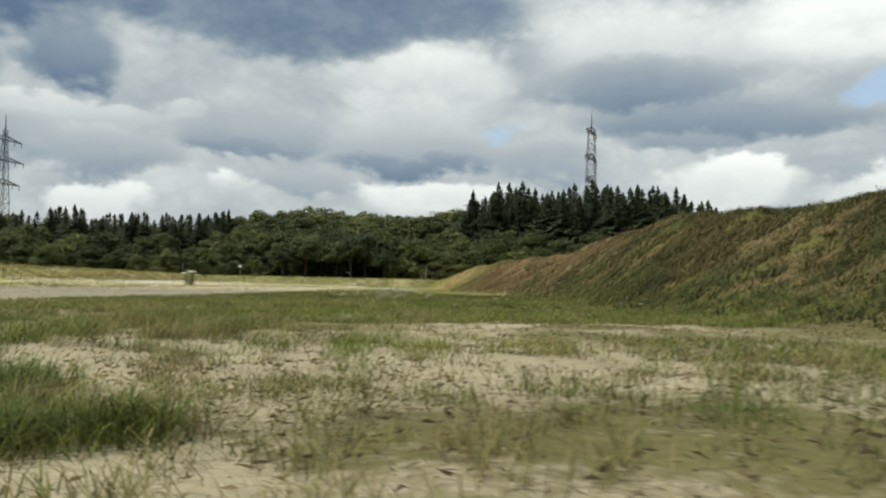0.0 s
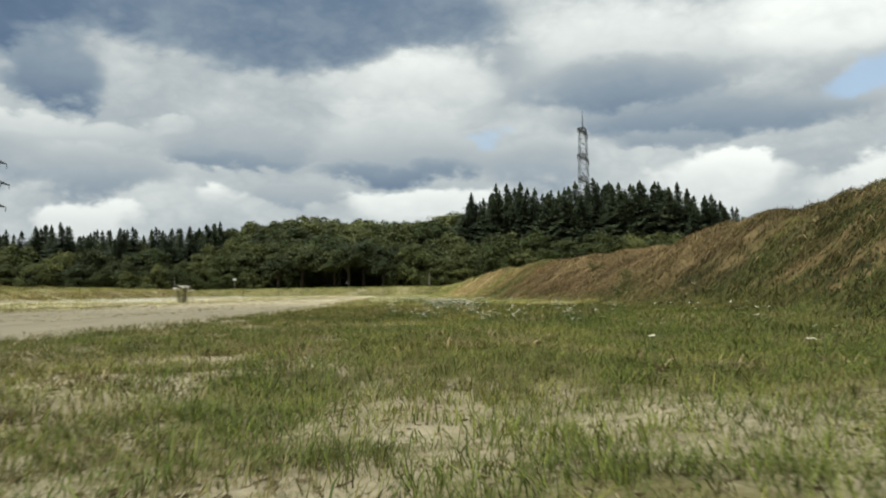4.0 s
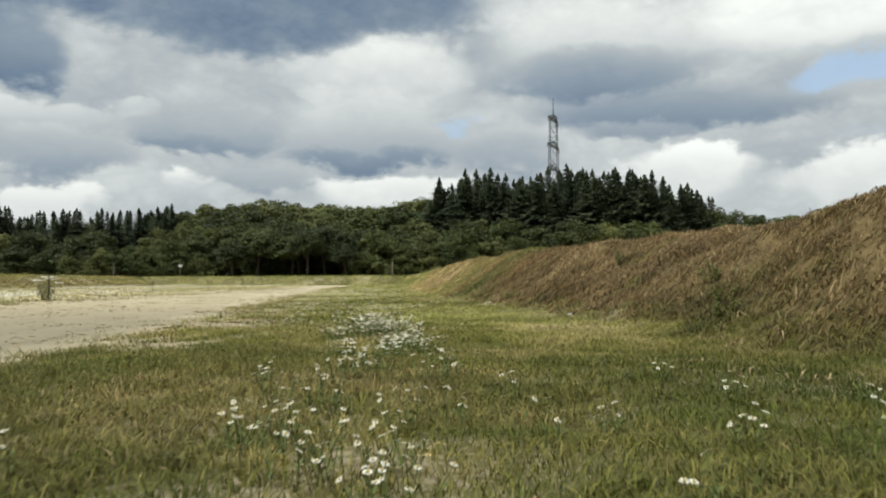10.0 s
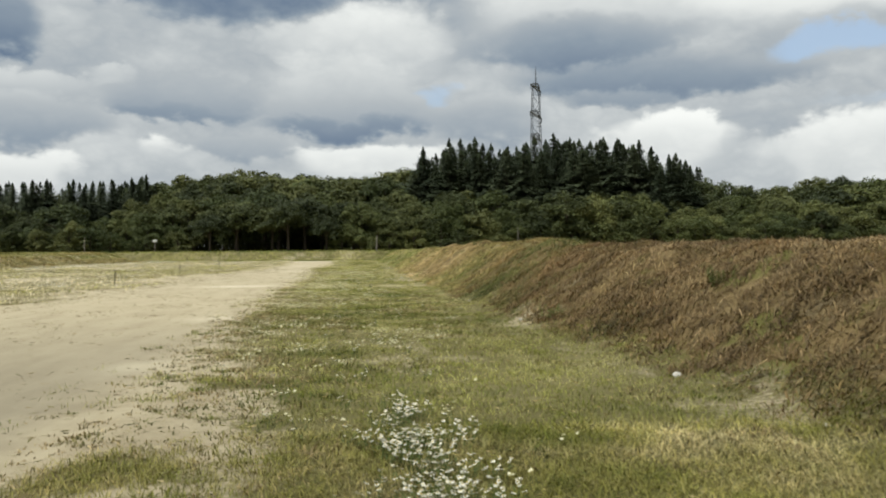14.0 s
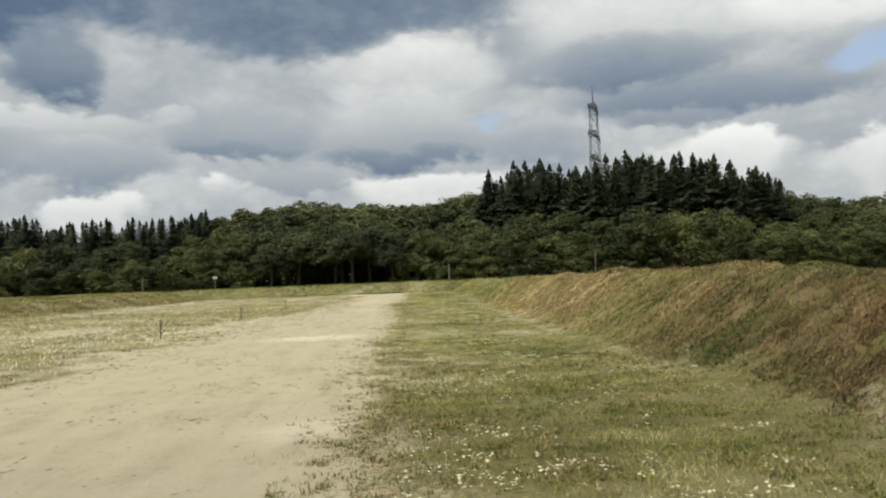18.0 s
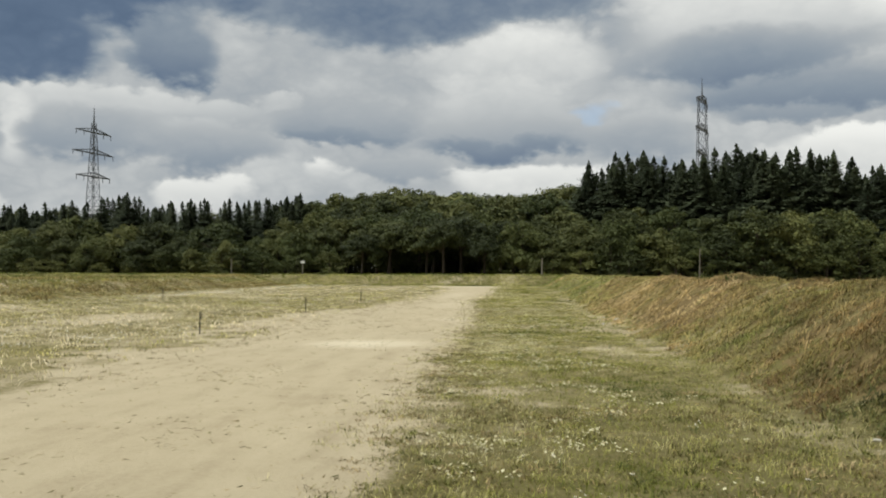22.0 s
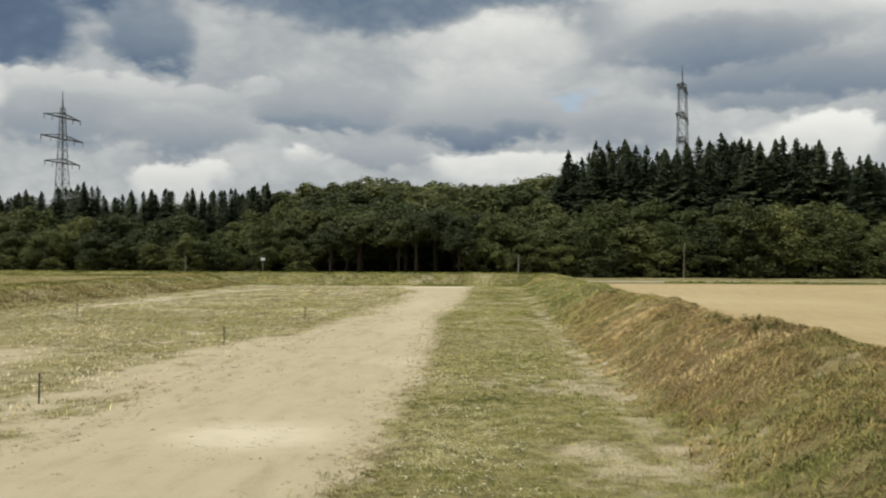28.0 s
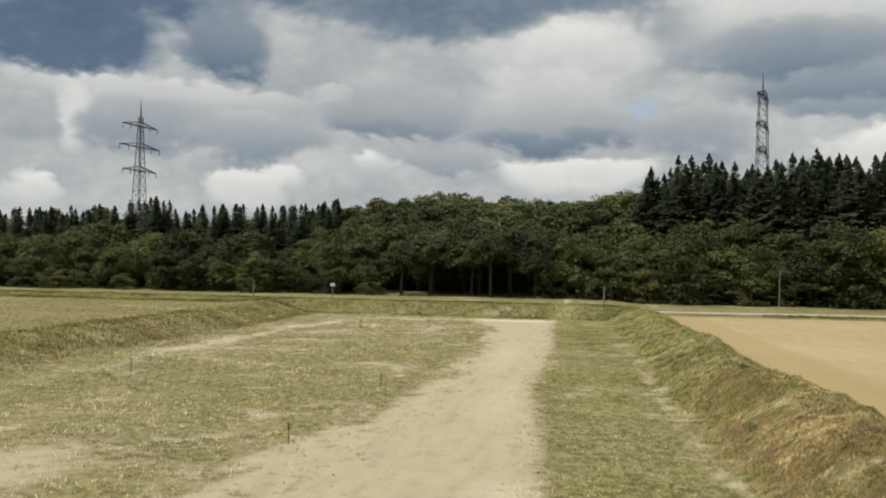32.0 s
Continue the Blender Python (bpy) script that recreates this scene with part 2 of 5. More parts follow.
def ground_height(x, y):
    x, y = np.asarray(x, float), np.asarray(y, float)
    d = x - toe(y)
    near = smooth(109 - y, 0, 4)
    top = crest_height(y)
    wide = 2.4 + 0.3 * np.sin(y * 0.35)
    rise = bank_profile(d, wide) * top
    back = smooth(d, wide + 0.5, wide + 2.6)
    right = (rise + (FIELD - top) * back) * near + FIELD * smooth(d, 0, 5) * (1 - near)
    # far bank across the end, and the bank along the other side
    f = y - 102.5 + 0.04 * (x + 10)
    far = 0.98 * smooth(f, -0.2, 2.6) * (1 - 0.75 * smooth(f, 3.4, 6.0)) * smooth(3.5 - x, 0, 3.0)
    g = -24.0 - x - 0.8 * np.sin(y * 0.07) - 2.2 * (layered(x, y, 7.0, 45) - 0.5)
    left = smooth(g, -0.6, 3.8) * smooth(y, 15, 35) * (0.95 - 0.25 * smooth(g, 3.0, 7.0))
    h = np.maximum(np.maximum(right, far), left * smooth(110 - y, 0, 6))
    bumps = (layered(x, y, 1.6, 5) - 0.5) * 0.10 + (layered(x, y, 0.4, 9, 2) - 0.5) * 0.05
    on_track = smooth(x, track_left(y) - 0.5, track_left(y) + 0.5) * smooth(track_right(y) + 0.4 - x, 0, 0.8)
    rough = 1.0 - 0.93 * on_track * smooth(y, -20, 0)
    face = np.clip(rise / np.maximum(top, 0.1), 0, 1) * (1 - back)
    rough = rough + 1.0 * face
    lumps = (layered(x, y, 0.6, 15, 2) - 0.5) * 0.28 * face
    rough = rough * (1 - 0.6 * back)
    fade = smooth(160 - y, 0, 40) * smooth(60 - np.abs(x), 0, 25)
    wide_swell = (value_noise(x, y, 9.0, 21) - 0.5) * 0.10 * smooth(np.abs(y - 60), 0, 60) * (1 - on_track)
    return h + (bumps * rough + lumps + wide_swell * 0.5) * fade


# ---- materials ----
def material(name, rough=0.9, spec=0.2):
    m = bpy.data.materials.new(name)
    m.use_nodes = True
    n = Nodes(m.node_tree)
    b = n.add("ShaderNodeBsdfPrincipled", Roughness=rough)
    b.inputs["Specular IOR Level"].default_value = spec
    n.add("ShaderNodeOutputMaterial", Surface=b.outputs[0])
    return m, n, b


def bump(n, b, height, strength, distance):
    k = n.add("ShaderNodeBump", Strength=strength, Distance=distance, Height=height)
    n.put(b, "Normal", k.outputs[0])


def c4(r, g, b):
    return (r, g, b, 1.0)


def ground_material():
    m, n, b = material("sandy_meadow_soil", 0.95, 0.1)
    where = n.add("ShaderNodeNewGeometry").outputs["Position"]
    zone = n.add("ShaderNodeAttribute")
    zone.attribute_name = "zone"
    zs = n.add("ShaderNodeSeparateColor", Color=zone.outputs["Color"])
    sand_w, green_w, dry_w = zs.outputs
    big = n.noise(where, 0.35, 5, 0.6)
    mid = n.noise(where, 2.2, 6, 0.62)
    fine = n.noise(where, 22.0, 6, 0.65)
    grit = n.noise(where, 140.0, 3, 0.6)
    along = n.noise(n.vec("MULTIPLY", where, (1.0, 0.22, 1.0)), 2.4, 5, 0.55)
    sand = n.ramp(n.math("ADD", n.math("MULTIPLY", along, 0.45), n.math("ADD", n.math("MULTIPLY", mid, 0.25), n.math("MULTIPLY", fine, 0.3))), (0.3, (0.345, 0.283, 0.178)), (0.5, (0.47, 0.398, 0.258)), (0.7, (0.53, 0.455, 0.302)))
    sand = n.mix(n.span(n.noise(n.vec("MULTIPLY", where, (1.0, 0.3, 1.0)), 0.5, 4, 0.5), 0.48, 0.66, 0, 0.35), sand, c4(0.50, 0.43, 0.285))
    sand = n.mix(n.span(grit, 0.62, 0.72, 0, 0.5), sand, c4(0.15, 0.12, 0.08))
    # greyer, darker sand near the start of the lane: cloud shade in its colour
    lane_y = n.add("ShaderNodeSeparateXYZ", Vector=where).outputs[1]
    lane_shade = n.math("MULTIPLY", n.span(lane_y, 17.0, 34.0, 0.8, 0.0), n.span(n.math("ADD", n.add("ShaderNodeSeparateXYZ", Vector=where).outputs[0], n.math("MULTIPLY", mid, 0.6)), -2.6, -1.6, 1.0, 0.0))
    sand = n.mix(lane_shade, sand, n.ramp(along, (0.3, (0.185, 0.160, 0.112)), (0.7, (0.265, 0.230, 0.16))))
    # negative alpha: sand off the lane darkened, cloud shade mixed into its colour
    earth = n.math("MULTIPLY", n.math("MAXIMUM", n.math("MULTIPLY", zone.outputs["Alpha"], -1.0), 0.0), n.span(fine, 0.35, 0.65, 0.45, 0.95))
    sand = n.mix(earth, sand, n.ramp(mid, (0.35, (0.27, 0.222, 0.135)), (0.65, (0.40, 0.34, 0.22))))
    sand = n.mix(n.math("MULTIPLY", n.math("MAXIMUM", zone.outputs["Alpha"], 0.0), n.span(mid, 0.3, 0.6, 0.65, 1.0)), sand, c4(0.66, 0.58, 0.41))
    green = n.ramp(n.math("ADD", n.math("MULTIPLY", mid, 0.5), n.math("MULTIPLY", fine, 0.5)), (0.3, (0.070, 0.066, 0.022)), (0.5, (0.135, 0.118, 0.044)), (0.7, (0.23, 0.195, 0.085)))
    green = n.mix(n.span(big, 0.45, 0.68, 0, 0.45), green, c4(0.29, 0.25, 0.12))
    # sun-dried stubble between the clumps further up the lane
    further = n.span(n.add("ShaderNodeSeparateXYZ", Vector=where).outputs[1], 26.0, 48.0)
    clump = n.noise(where, 3.4, 6, 0.72)
    stubble = n.ramp(fine, (0.3, (0.26, 0.22, 0.095)), (0.7, (0.43, 0.375, 0.18)))
    green = n.mix(n.math("MULTIPLY", further, n.span(clump, 0.42, 0.58, 0, 0.8)), green, stubble)
    # greener sward near the start, darkened by cloud shade put into its colour
    near_shade = n.span(n.add("ShaderNodeSeparateXYZ", Vector=where).outputs[1], 14.0, 26.0, 0.6, 0.0)
    near_shade = n.math("MULTIPLY", near_shade, n.span(n.add("ShaderNodeSeparateXYZ", Vector=where).outputs[1], 7.5, 11.0))
    green = n.mix(near_shade, green, n.ramp(fine, (0.3, (0.045, 0.050, 0.014)), (0.7, (0.125, 0.118, 0.042))))
    dry = n.ramp(n.math("ADD", n.math("MULTIPLY", mid, 0.55), n.math("MULTIPLY", fine, 0.45)), (0.3, (0.085, 0.060, 0.026)), (0.5, (0.16, 0.115, 0.05)), (0.7, (0.27, 0.20, 0.095)))
    dry = n.mix(n.span(n.noise(where, 0.9, 4, 0.6), 0.5, 0.62, 0, 0.7), dry, c4(0.13, 0.14, 0.035))
    ragged = n.math("SUBTRACT", n.math("ADD", n.math("MULTIPLY", fine, 0.6), n.math("MULTIPLY", mid, 0.6)), 0.6)
    g = n.span(n.math("ADD", green_w, n.math("MULTIPLY", ragged, 1.2)), 0.35, 0.65)
    d = n.span(n.math("ADD", dry_w, n.math("MULTIPLY", ragged, 0.8)), 0.35, 0.65)
    col = n.mix(d, n.mix(g, sand, green), dry)
    crop, share = field_colour(n, where)
    n.put(b, "Base_Color", n.mix(share, col, crop))
    h = n.math("ADD", n.math("MULTIPLY", fine, 0.7), n.math("MULTIPLY", grit, 0.3))
    clod = n.noise(where, 9.0, 4, 0.6)
    bump(n, b, n.math("ADD", h, n.math("MULTIPLY", clod, n.span(sand_w, 0.3, 0.9, 1.5, 0.5))), 0.7, 0.03)
    return m


def field_colour(n, where):
    """Ripe grain: drilled rows, patches and faint wheel ruts."""
    rows = n.noise(n.vec("MULTIPLY", where, (6.0, 0.35, 1.0)), 0.9, 5, 0.6)
    big = n.noise(where, 0.07, 4, 0.55)
    fine = n.noise(where, 9.0, 5, 0.7)
    col = n.ramp(n.math("ADD", n.math("MULTIPLY", rows, 0.5), n.math("MULTIPLY", fine, 0.5)), (0.3, (0.31, 0.225, 0.11)), (0.5, (0.43, 0.33, 0.175)), (0.72, (0.53, 0.43, 0.24)))
    col = n.mix(n.span(big, 0.42, 0.66, 0, 0.5), col, c4(0.51, 0.42, 0.24))
    crop = n.add("ShaderNodeAttribute")
    crop.attribute_name = "crop"
    parts = n.add("ShaderNodeSeparateColor", Color=crop.outputs["Color"]).outputs
    col = n.mix(n.math("MULTIPLY", parts[1], n.span(fine, 0.3, 0.6, 0.15, 0.5)), col, c4(0.24, 0.16, 0.07))
    col = n.mix(n.math("MULTIPLY", parts[2], n.span(rows, 0.3, 0.6, 0.5, 0.85)), col, c4(0.41, 0.305, 0.15))
    edge = n.math("ADD", parts[0], n.math("MULTIPLY", n.math("SUBTRACT", fine, 0.5), 0.5))
    return col, n.span(edge, 0.4, 0.6)


def leaf_material(name, dark, mid, light, rough=0.6, through=0.25):
    m = bpy.data.materials.new(name)
    m.use_nodes = True
    n = Nodes(m.node_tree)
    rnd = n.add("ShaderNodeObjectInfo").outputs["Random"]
    isl = n.add("ShaderNodeNewGeometry").outputs["Random Per Island"]
    col = n.ramp(n.math("ADD", n.math("MULTIPLY", isl, 0.4), n.math("MULTIPLY", rnd, 0.6)), (0.1, dark), (0.5, mid), (0.9, light))
    b = n.add("ShaderNodeBsdfPrincipled", Base_Color=col, Roughness=rough)
    b.inputs["Specular IOR Level"].default_value = 0.25
    t = n.add("ShaderNodeBsdfTranslucent", Color=n.mix(0.5, col, (*light, 1)))
    s = n.add("ShaderNodeMixShader", Fac=through)
    n.put(s, "i1", b.outputs[0])
    n.put(s, "i2", t.outputs[0])
    n.add("ShaderNodeOutputMaterial", Surface=s.outputs[0])
    return m


def bark_material():
    m, n, b = material("grey_brown_bark", 0.9, 0.1)
    where = n.add("ShaderNodeNewGeometry").outputs["Position"]
    g = n.noise(n.vec("MULTIPLY", where, (6, 6, 1.2)), 2.0, 5, 0.6)
    n.put(b, "Base_Color", n.ramp(g, (0.3, (0.028, 0.022, 0.017)), (0.7, (0.088, 0.072, 0.055))))
    bump(n, b, g, 0.5, 0.05)
    return m


def steel_material():
    m, n, b = material("weathered_galvanised_steel", 0.55, 0.4)
    where = n.add("ShaderNodeNewGeometry").outputs["Position"]
    g = n.noise(where, 0.6, 4, 0.6)
    n.put(b, "Base_Color", n.ramp(g, (0.3, (0.055, 0.06, 0.065)), (0.7, (0.10, 0.105, 0.11))))
    n.put(b, "Metallic", 0.3)
    return m


def plain_material(name, colour, rough=0.7, spread=0.25, scale=8.0):
    m, n, b = material(name, rough, 0.25)
    where = n.add("ShaderNodeNewGeometry").outputs["Position"]
    g = n.noise(where, scale, 5, 0.6)
    n.put(b, "Base_Color", n.ramp(g, (0.3, tuple(v * (1 - spread) for v in colour)), (0.7, tuple(v * (1 + spread) for v in colour))))
    bump(n, b, g, 0.25, 0.01)
    return m


GROUND = ground_material()
OAK = leaf_material("oak_leaf", (0.016, 0.024, 0.006), (0.058, 0.070, 0.019), (0.135, 0.140, 0.040), 0.6, 0.10)
ROBINIA = leaf_material("light_broad_leaf", (0.032, 0.046, 0.012), (0.082, 0.098, 0.026), (0.175, 0.178, 0.052), 0.6, 0.12)
SPRUCE = leaf_material("spruce_needle", (0.026, 0.036, 0.017), (0.048, 0.062, 0.029), (0.084, 0.099, 0.048), 0.7, 0.1)
BARK = bark_material()
STEEL = steel_material()


# ---- ground ----
def axis(points):
    """Grid lines: (from, step) pairs up to the last value."""
    out = []
    for (a, step), (b, _) in zip(points, points[1:]):
        out += list(np.arange(a, b - 1e-6, step))
    return np.array(out + [points[-1][0]])


def zones(x, y):
    """Shares of sand, green turf and dry grass."""
    n1, n2 = layered(x, y, 2.4, 31), layered(x, y, 0.7, 37)
    tr = smooth(x, track_left(y) - 0.5, track_left(y) + 0.6) * smooth(track_right(y) + 0.7 - x, 0, 1.7) * smooth(101 - y, 0, 4)
    soft = smooth(x, track_left(y) - 2.2 - 2.4 * smooth(y, 34, 42) * smooth(60 - y, 0, 10), track_left(y) + 0.3) * smooth(track_right(y) - x, 0, 1.0) * smooth(101 - y, 0, 4)
    start = smooth(8.2 + 1.2 * smooth(0.6 - x, 0, 1.8) - y, 0, 3.0) * (1 - 0.25 * smooth(y, 4, 8)) * smooth(3.6 - x, 0, 1.6) * smooth(x, -9, -5)
    margin = smooth(1.9 - 0.9 * smooth(y, 20, 27) - (x - track_right(y)), 0, 1.4) * (1.0 - 0.35 * smooth(y, 35, 55)) * (1 - 0.75 * smooth(18.6 - y, 0, 2.5)) * (x > track_right(y) - 0.5)
    worn = smooth(x, -3.2, -1.6) * np.maximum(smooth(-0.25 - 0.3 * smooth(y, 8.0, 9.0) - x, 0, 0.6) * smooth(y, 3.6, 4.4) * smooth(12.0 - y, 0, 1.5), smooth(0.45 - x, 0, 0.9) * smooth(y, 10.6, 12.0) * smooth(13.8 - y, 0, 2.0))
    bare = np.maximum(tr, start * smooth(n1 * 0.7 + n2 * 0.5, 0.50, 0.75))
    bare = np.maximum(bare, 0.84 * worn * smooth(n1 * 0.4 + n2 * 0.7, 0.38, 0.62))
    bare = np.maximum(bare, margin * smooth(n1 * 0.4 + n2 * 0.7, 0.4, 0.62))
    bare = np.maximum(bare, soft * smooth(n1 * 0.6 + n2 * 0.5, 0.4, 0.65))
    bare = np.maximum(bare, 0.65 * smooth(x, -19, -14) * smooth(-11 - x, 0, 3) * smooth(y, 36, 44) * smooth(58 - y, 0, 8) * smooth(n1, 0.35, 0.6))
    meadow = smooth(-8.0 - x, 0, 2.0) * smooth(x, -25, -23) * smooth(101 - y, 0, 2)
    n3 = layered(x, y, 0.9, 39)
    bare = np.maximum(bare, 0.26 * meadow * smooth(n1 * 0.25 + n3 * 0.8, 0.42, 0.70))
    foot = smooth(y, 14, 20) * np.exp(-(((x - toe(y) + 0.2 + 0.5 * (n1 - 0.5)) / 0.5) ** 2)) * smooth(n1 * 0.3 + n2 * 0.7, 0.36, 0.64) * np.interp(y, [20, 36, 44, 66, 76], [0.35, 0.35, 0.5, 0.55, 0.3])
    bare = np.maximum(bare, foot)
    d = x - toe(y)
    on_bank = smooth(d, -0.1, 0.7)
    redness = np.interp(y, [0, 31, 37, 42, 47, 56, 66, 80], [0.95, 0.95, 0.45, 0.55, 0.8, 0.5, 0.4, 0.2])
    dry = on_bank * np.clip(redness + (n1 - 0.5) * 1.4, 0, 1)
    green = (1 - bare) * np.clip(0.78 + (n1 - 0.5) * 0.9 + (n2 - 0.5) * 0.5, 0, 1)
    pale = sum(k * np.exp(-((((x - a) / u) ** 2 + ((y - b) / v) ** 2) ** 1.6)) for a, b, u, v, k in PALE)
    foot_line = np.interp(y, [46, 56, 70, 84, 99], [-23.0, -22.4, -21.3, -20.8, -19.0])
    strip_side = (0.65 + 0.35 * smooth(y, 68, 76)) * np.exp(-(((x - foot_line - 2.4 * (n1 - 0.5)) / 0.9) ** 2)) * smooth(y, 46, 56) * smooth(100 - y, 0, 2)
    strip_far = np.exp(-(((y - 98.6 - 0.1 * (x + 12)) / 1.5) ** 2)) * smooth(x, -21, -18) * smooth(-4.0 - x, 0, 2)
    strip = np.maximum(strip_side, strip_far) * (0.3 + 0.7 * smooth(n1 * 0.5 + n2 * 0.5, 0.35, 0.6))
    pale = pale + 0.6 * strip
    bare = np.maximum(bare, 0.6 * strip)
    green = green * (1 - 0.5 * strip)
    # cloud shade on the ground off the lane, growing towards the start, for the colour
    verge_shade = (1 - tr) * smooth(40 - y, 0, 25)
    return np.stack([bare, green, dry, np.clip(pale - verge_shade, -1, 1)], -1)


# wind-blown pale sand on the lane: x, y, half width, half length, strength
PALE = [(-4.8, 42.4, 1.2, 0.95, 1.0), (-2.45, 23.8, 0.45, 0.7, 0.6), (-3.0, 29.7, 0.5, 0.7, 0.6), (-5.0, 62.0, 0.6, 4.0, 0.3), (-3.8, 51.0, 0.8, 1.0, 0.45), (-6.0, 75.0, 0.6, 6.0, 0.3), (-6.5, 99.0, 5.0, 1.2, 0.8)]


def build_ground():
    xs = axis([(-2600, 400), (-600, 80), (-200, 16), (-72, 4), (-32, 0.8), (-10, 0.3), (-4.5, 0.14), (6.5, 0.35), (14, 2.5), (60, 12), (200, 80), (600, 400), (2600, 1)])
    ys = axis([(-1200, 300), (-300, 60), (-60, 8), (-12, 1.0), (-3, 0.16), (38, 0.24), (104, 0.5), (124, 3), (220, 16), (400, 120), (1000, 500), (4500, 1)])
    gx, gy = np.meshgrid(xs, ys)
    gz = ground_height(gx, gy)
    nx, ny = len(xs), len(ys)
    verts = np.stack([gx, gy, gz], -1).reshape(-1, 3)
    i, j = np.meshgrid(np.arange(nx - 1), np.arange(ny - 1))
    a = (j * nx + i).ravel()
    faces = np.stack([a, a + 1, a + nx + 1, a + nx], -1)
    me = mesh_from("ground", verts, faces, GROUND, True)
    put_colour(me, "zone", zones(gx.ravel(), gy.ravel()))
    d = gx - toe(gy)
    wheel = sum(np.exp(-(((d - o) / 0.45) ** 2)) for o in (5.4, 7.4)) * smooth(85 - gy, 0, 20)
    crop = smooth(d, 4.1, 5.1) * smooth(110.0 - gy, 0, 1.5) * smooth(gy, -60, -50) * smooth(200 - gx, 0, 20)
    put_colour(me, "crop", np.stack([crop, wheel, smooth(8.7 - d + 0.3 * np.sin(gy * 0.12), 0, 0.6), wheel], -1).reshape(-1, 4))
    return tagged(new("ground", me), "sandy meadow with worn grass, a dirt lane and grassy earth banks", "ground", kind="structure")


ground = build_ground()


# ---- trees ----
def leaf_cloud(rng, centres, radii, count, size):
    """Many small bent leaf clumps on the skins of flattened, tilted sprays."""
    centres, radii = np.array(centres, float), np.array(radii, float)
    lobes = len(centres)
    pick = rng.choice(lobes, count, p=radii**2 / (radii**2).sum())
    way = rng.normal(size=(count, 3))
    way /= np.linalg.norm(way, axis=1, keepdims=True)
    way[:, 2] = np.where(way[:, 2] < -0.5, -way[:, 2], way[:, 2])
    deep = rng.uniform(0.55, 1.12, count)
    stretch = np.stack([rng.uniform(0.8, 1.5, lobes), rng.uniform(0.8, 1.5, lobes), rng.uniform(0.4, 0.85, lobes)], -1)
    off = way * (radii[pick] * deep)[:, None] * stretch[pick]
    tilt = rng.normal(scale=0.25, size=(lobes, 2))
    off[:, 2] += (off[:, :2] * tilt[pick]).sum(1) - 0.25 * (off[:, :2] ** 2).sum(1) / radii[pick]
    pos = centres[pick] + off
    face = way + rng.normal(scale=0.45, size=(count, 3)) + (0, 0, 0.35)
    face /= np.linalg.norm(face, axis=1, keepdims=True)
    side = np.cross(face, rng.normal(size=(count, 3)))
    side /= np.linalg.norm(side, axis=1, keepdims=True)
    fwd = np.cross(face, side)
    s = rng.uniform(0.6, 1.35, count)[:, None] * size
    v = np.stack([pos - side * s, pos + fwd * s * 0.55 - face * s * 0.2, pos + side * s, pos - fwd * s * 0.55 - face * s * 0.2], 1).reshape(-1, 3)
    k = np.arange(count)[:, None] * 4
    return v, np.concatenate([k + [0, 1, 2], k + [0, 2, 3]])


def tube(bm, points, radii, sides=7):
    rings = []
    for n, (p, r) in enumerate(zip(points, radii)):
        p = Vector(p)
        q = Vector(points[min(n + 1, len(points) - 1)]) - Vector(points[max(n - 1, 0)])
        turn = q.to_track_quat("Z", "Y")
        rings.append([bm.verts.new(p + turn @ Vector((r * math.cos(a), r * math.sin(a), 0))) for a in (2 * math.pi * k / sides for k in range(sides))])
    for a, b in zip(rings, rings[1:]):
        for k in range(sides):
            bm.faces.new((a[k], a[(k + 1) % sides], b[(k + 1) % sides], b[k]))
    bm.faces.new(rings[-1])
    bm.faces.new(rings[0][::-1])
    return rings


def broad_tree(seed, name, leaf, tall=10.0, low=0.18, leaves=7000):
    rng = np.random.default_rng(seed)
    tree = new(name)
    bm = bmesh.new()
    lean = rng.normal(scale=0.25, size=2)
    trunk = [(0, 0, -0.2), (lean[0] * 0.3, lean[1] * 0.3, tall * 0.25), (lean[0], lean[1], tall * 0.55), (lean[0] * 1.4, lean[1] * 1.4, tall * 0.85)]
    tube(bm, trunk, [0.24, 0.19, 0.12, 0.03])
    centres, radii = [], []
    for k in range(46):
        a, h = rng.uniform(0, 2 * math.pi), rng.uniform(low + 0.12, 0.86)
        reach = tall * 0.36 * (1 - abs(h - 0.45) * 1.2) * rng.uniform(0.35, 1.15)
        c = (lean[0] * h + reach * math.cos(a), lean[1] * h + reach * math.sin(a), tall * h)
        centres.append(c)
        radii.append(tall * rng.uniform(0.055, 0.135))
        if k < 7:
            root = (lean[0] * h * 0.8, lean[1] * h * 0.8, tall * max(h - 0.2, 0.12))
            tube(bm, [root, ((root[0] + c[0]) / 2, (root[1] + c[1]) / 2, (root[2] + c[2]) / 2 + 0.1), c], [0.08, 0.05, 0.02], 5)
    for _ in range(5):
        centres.append((lean[0] + rng.normal(scale=0.035) * tall, lean[1] + rng.normal(scale=0.035) * tall, tall * rng.uniform(0.78, 0.92)))
        radii.append(tall * rng.uniform(0.055, 0.085))
    part("trunk", bm, BARK, tree)
    v, f = leaf_cloud(rng, centres, radii, leaves, tall * 0.018)
    part_mesh("crown", mesh_from("crown", v, f, leaf), tree)
    return tree


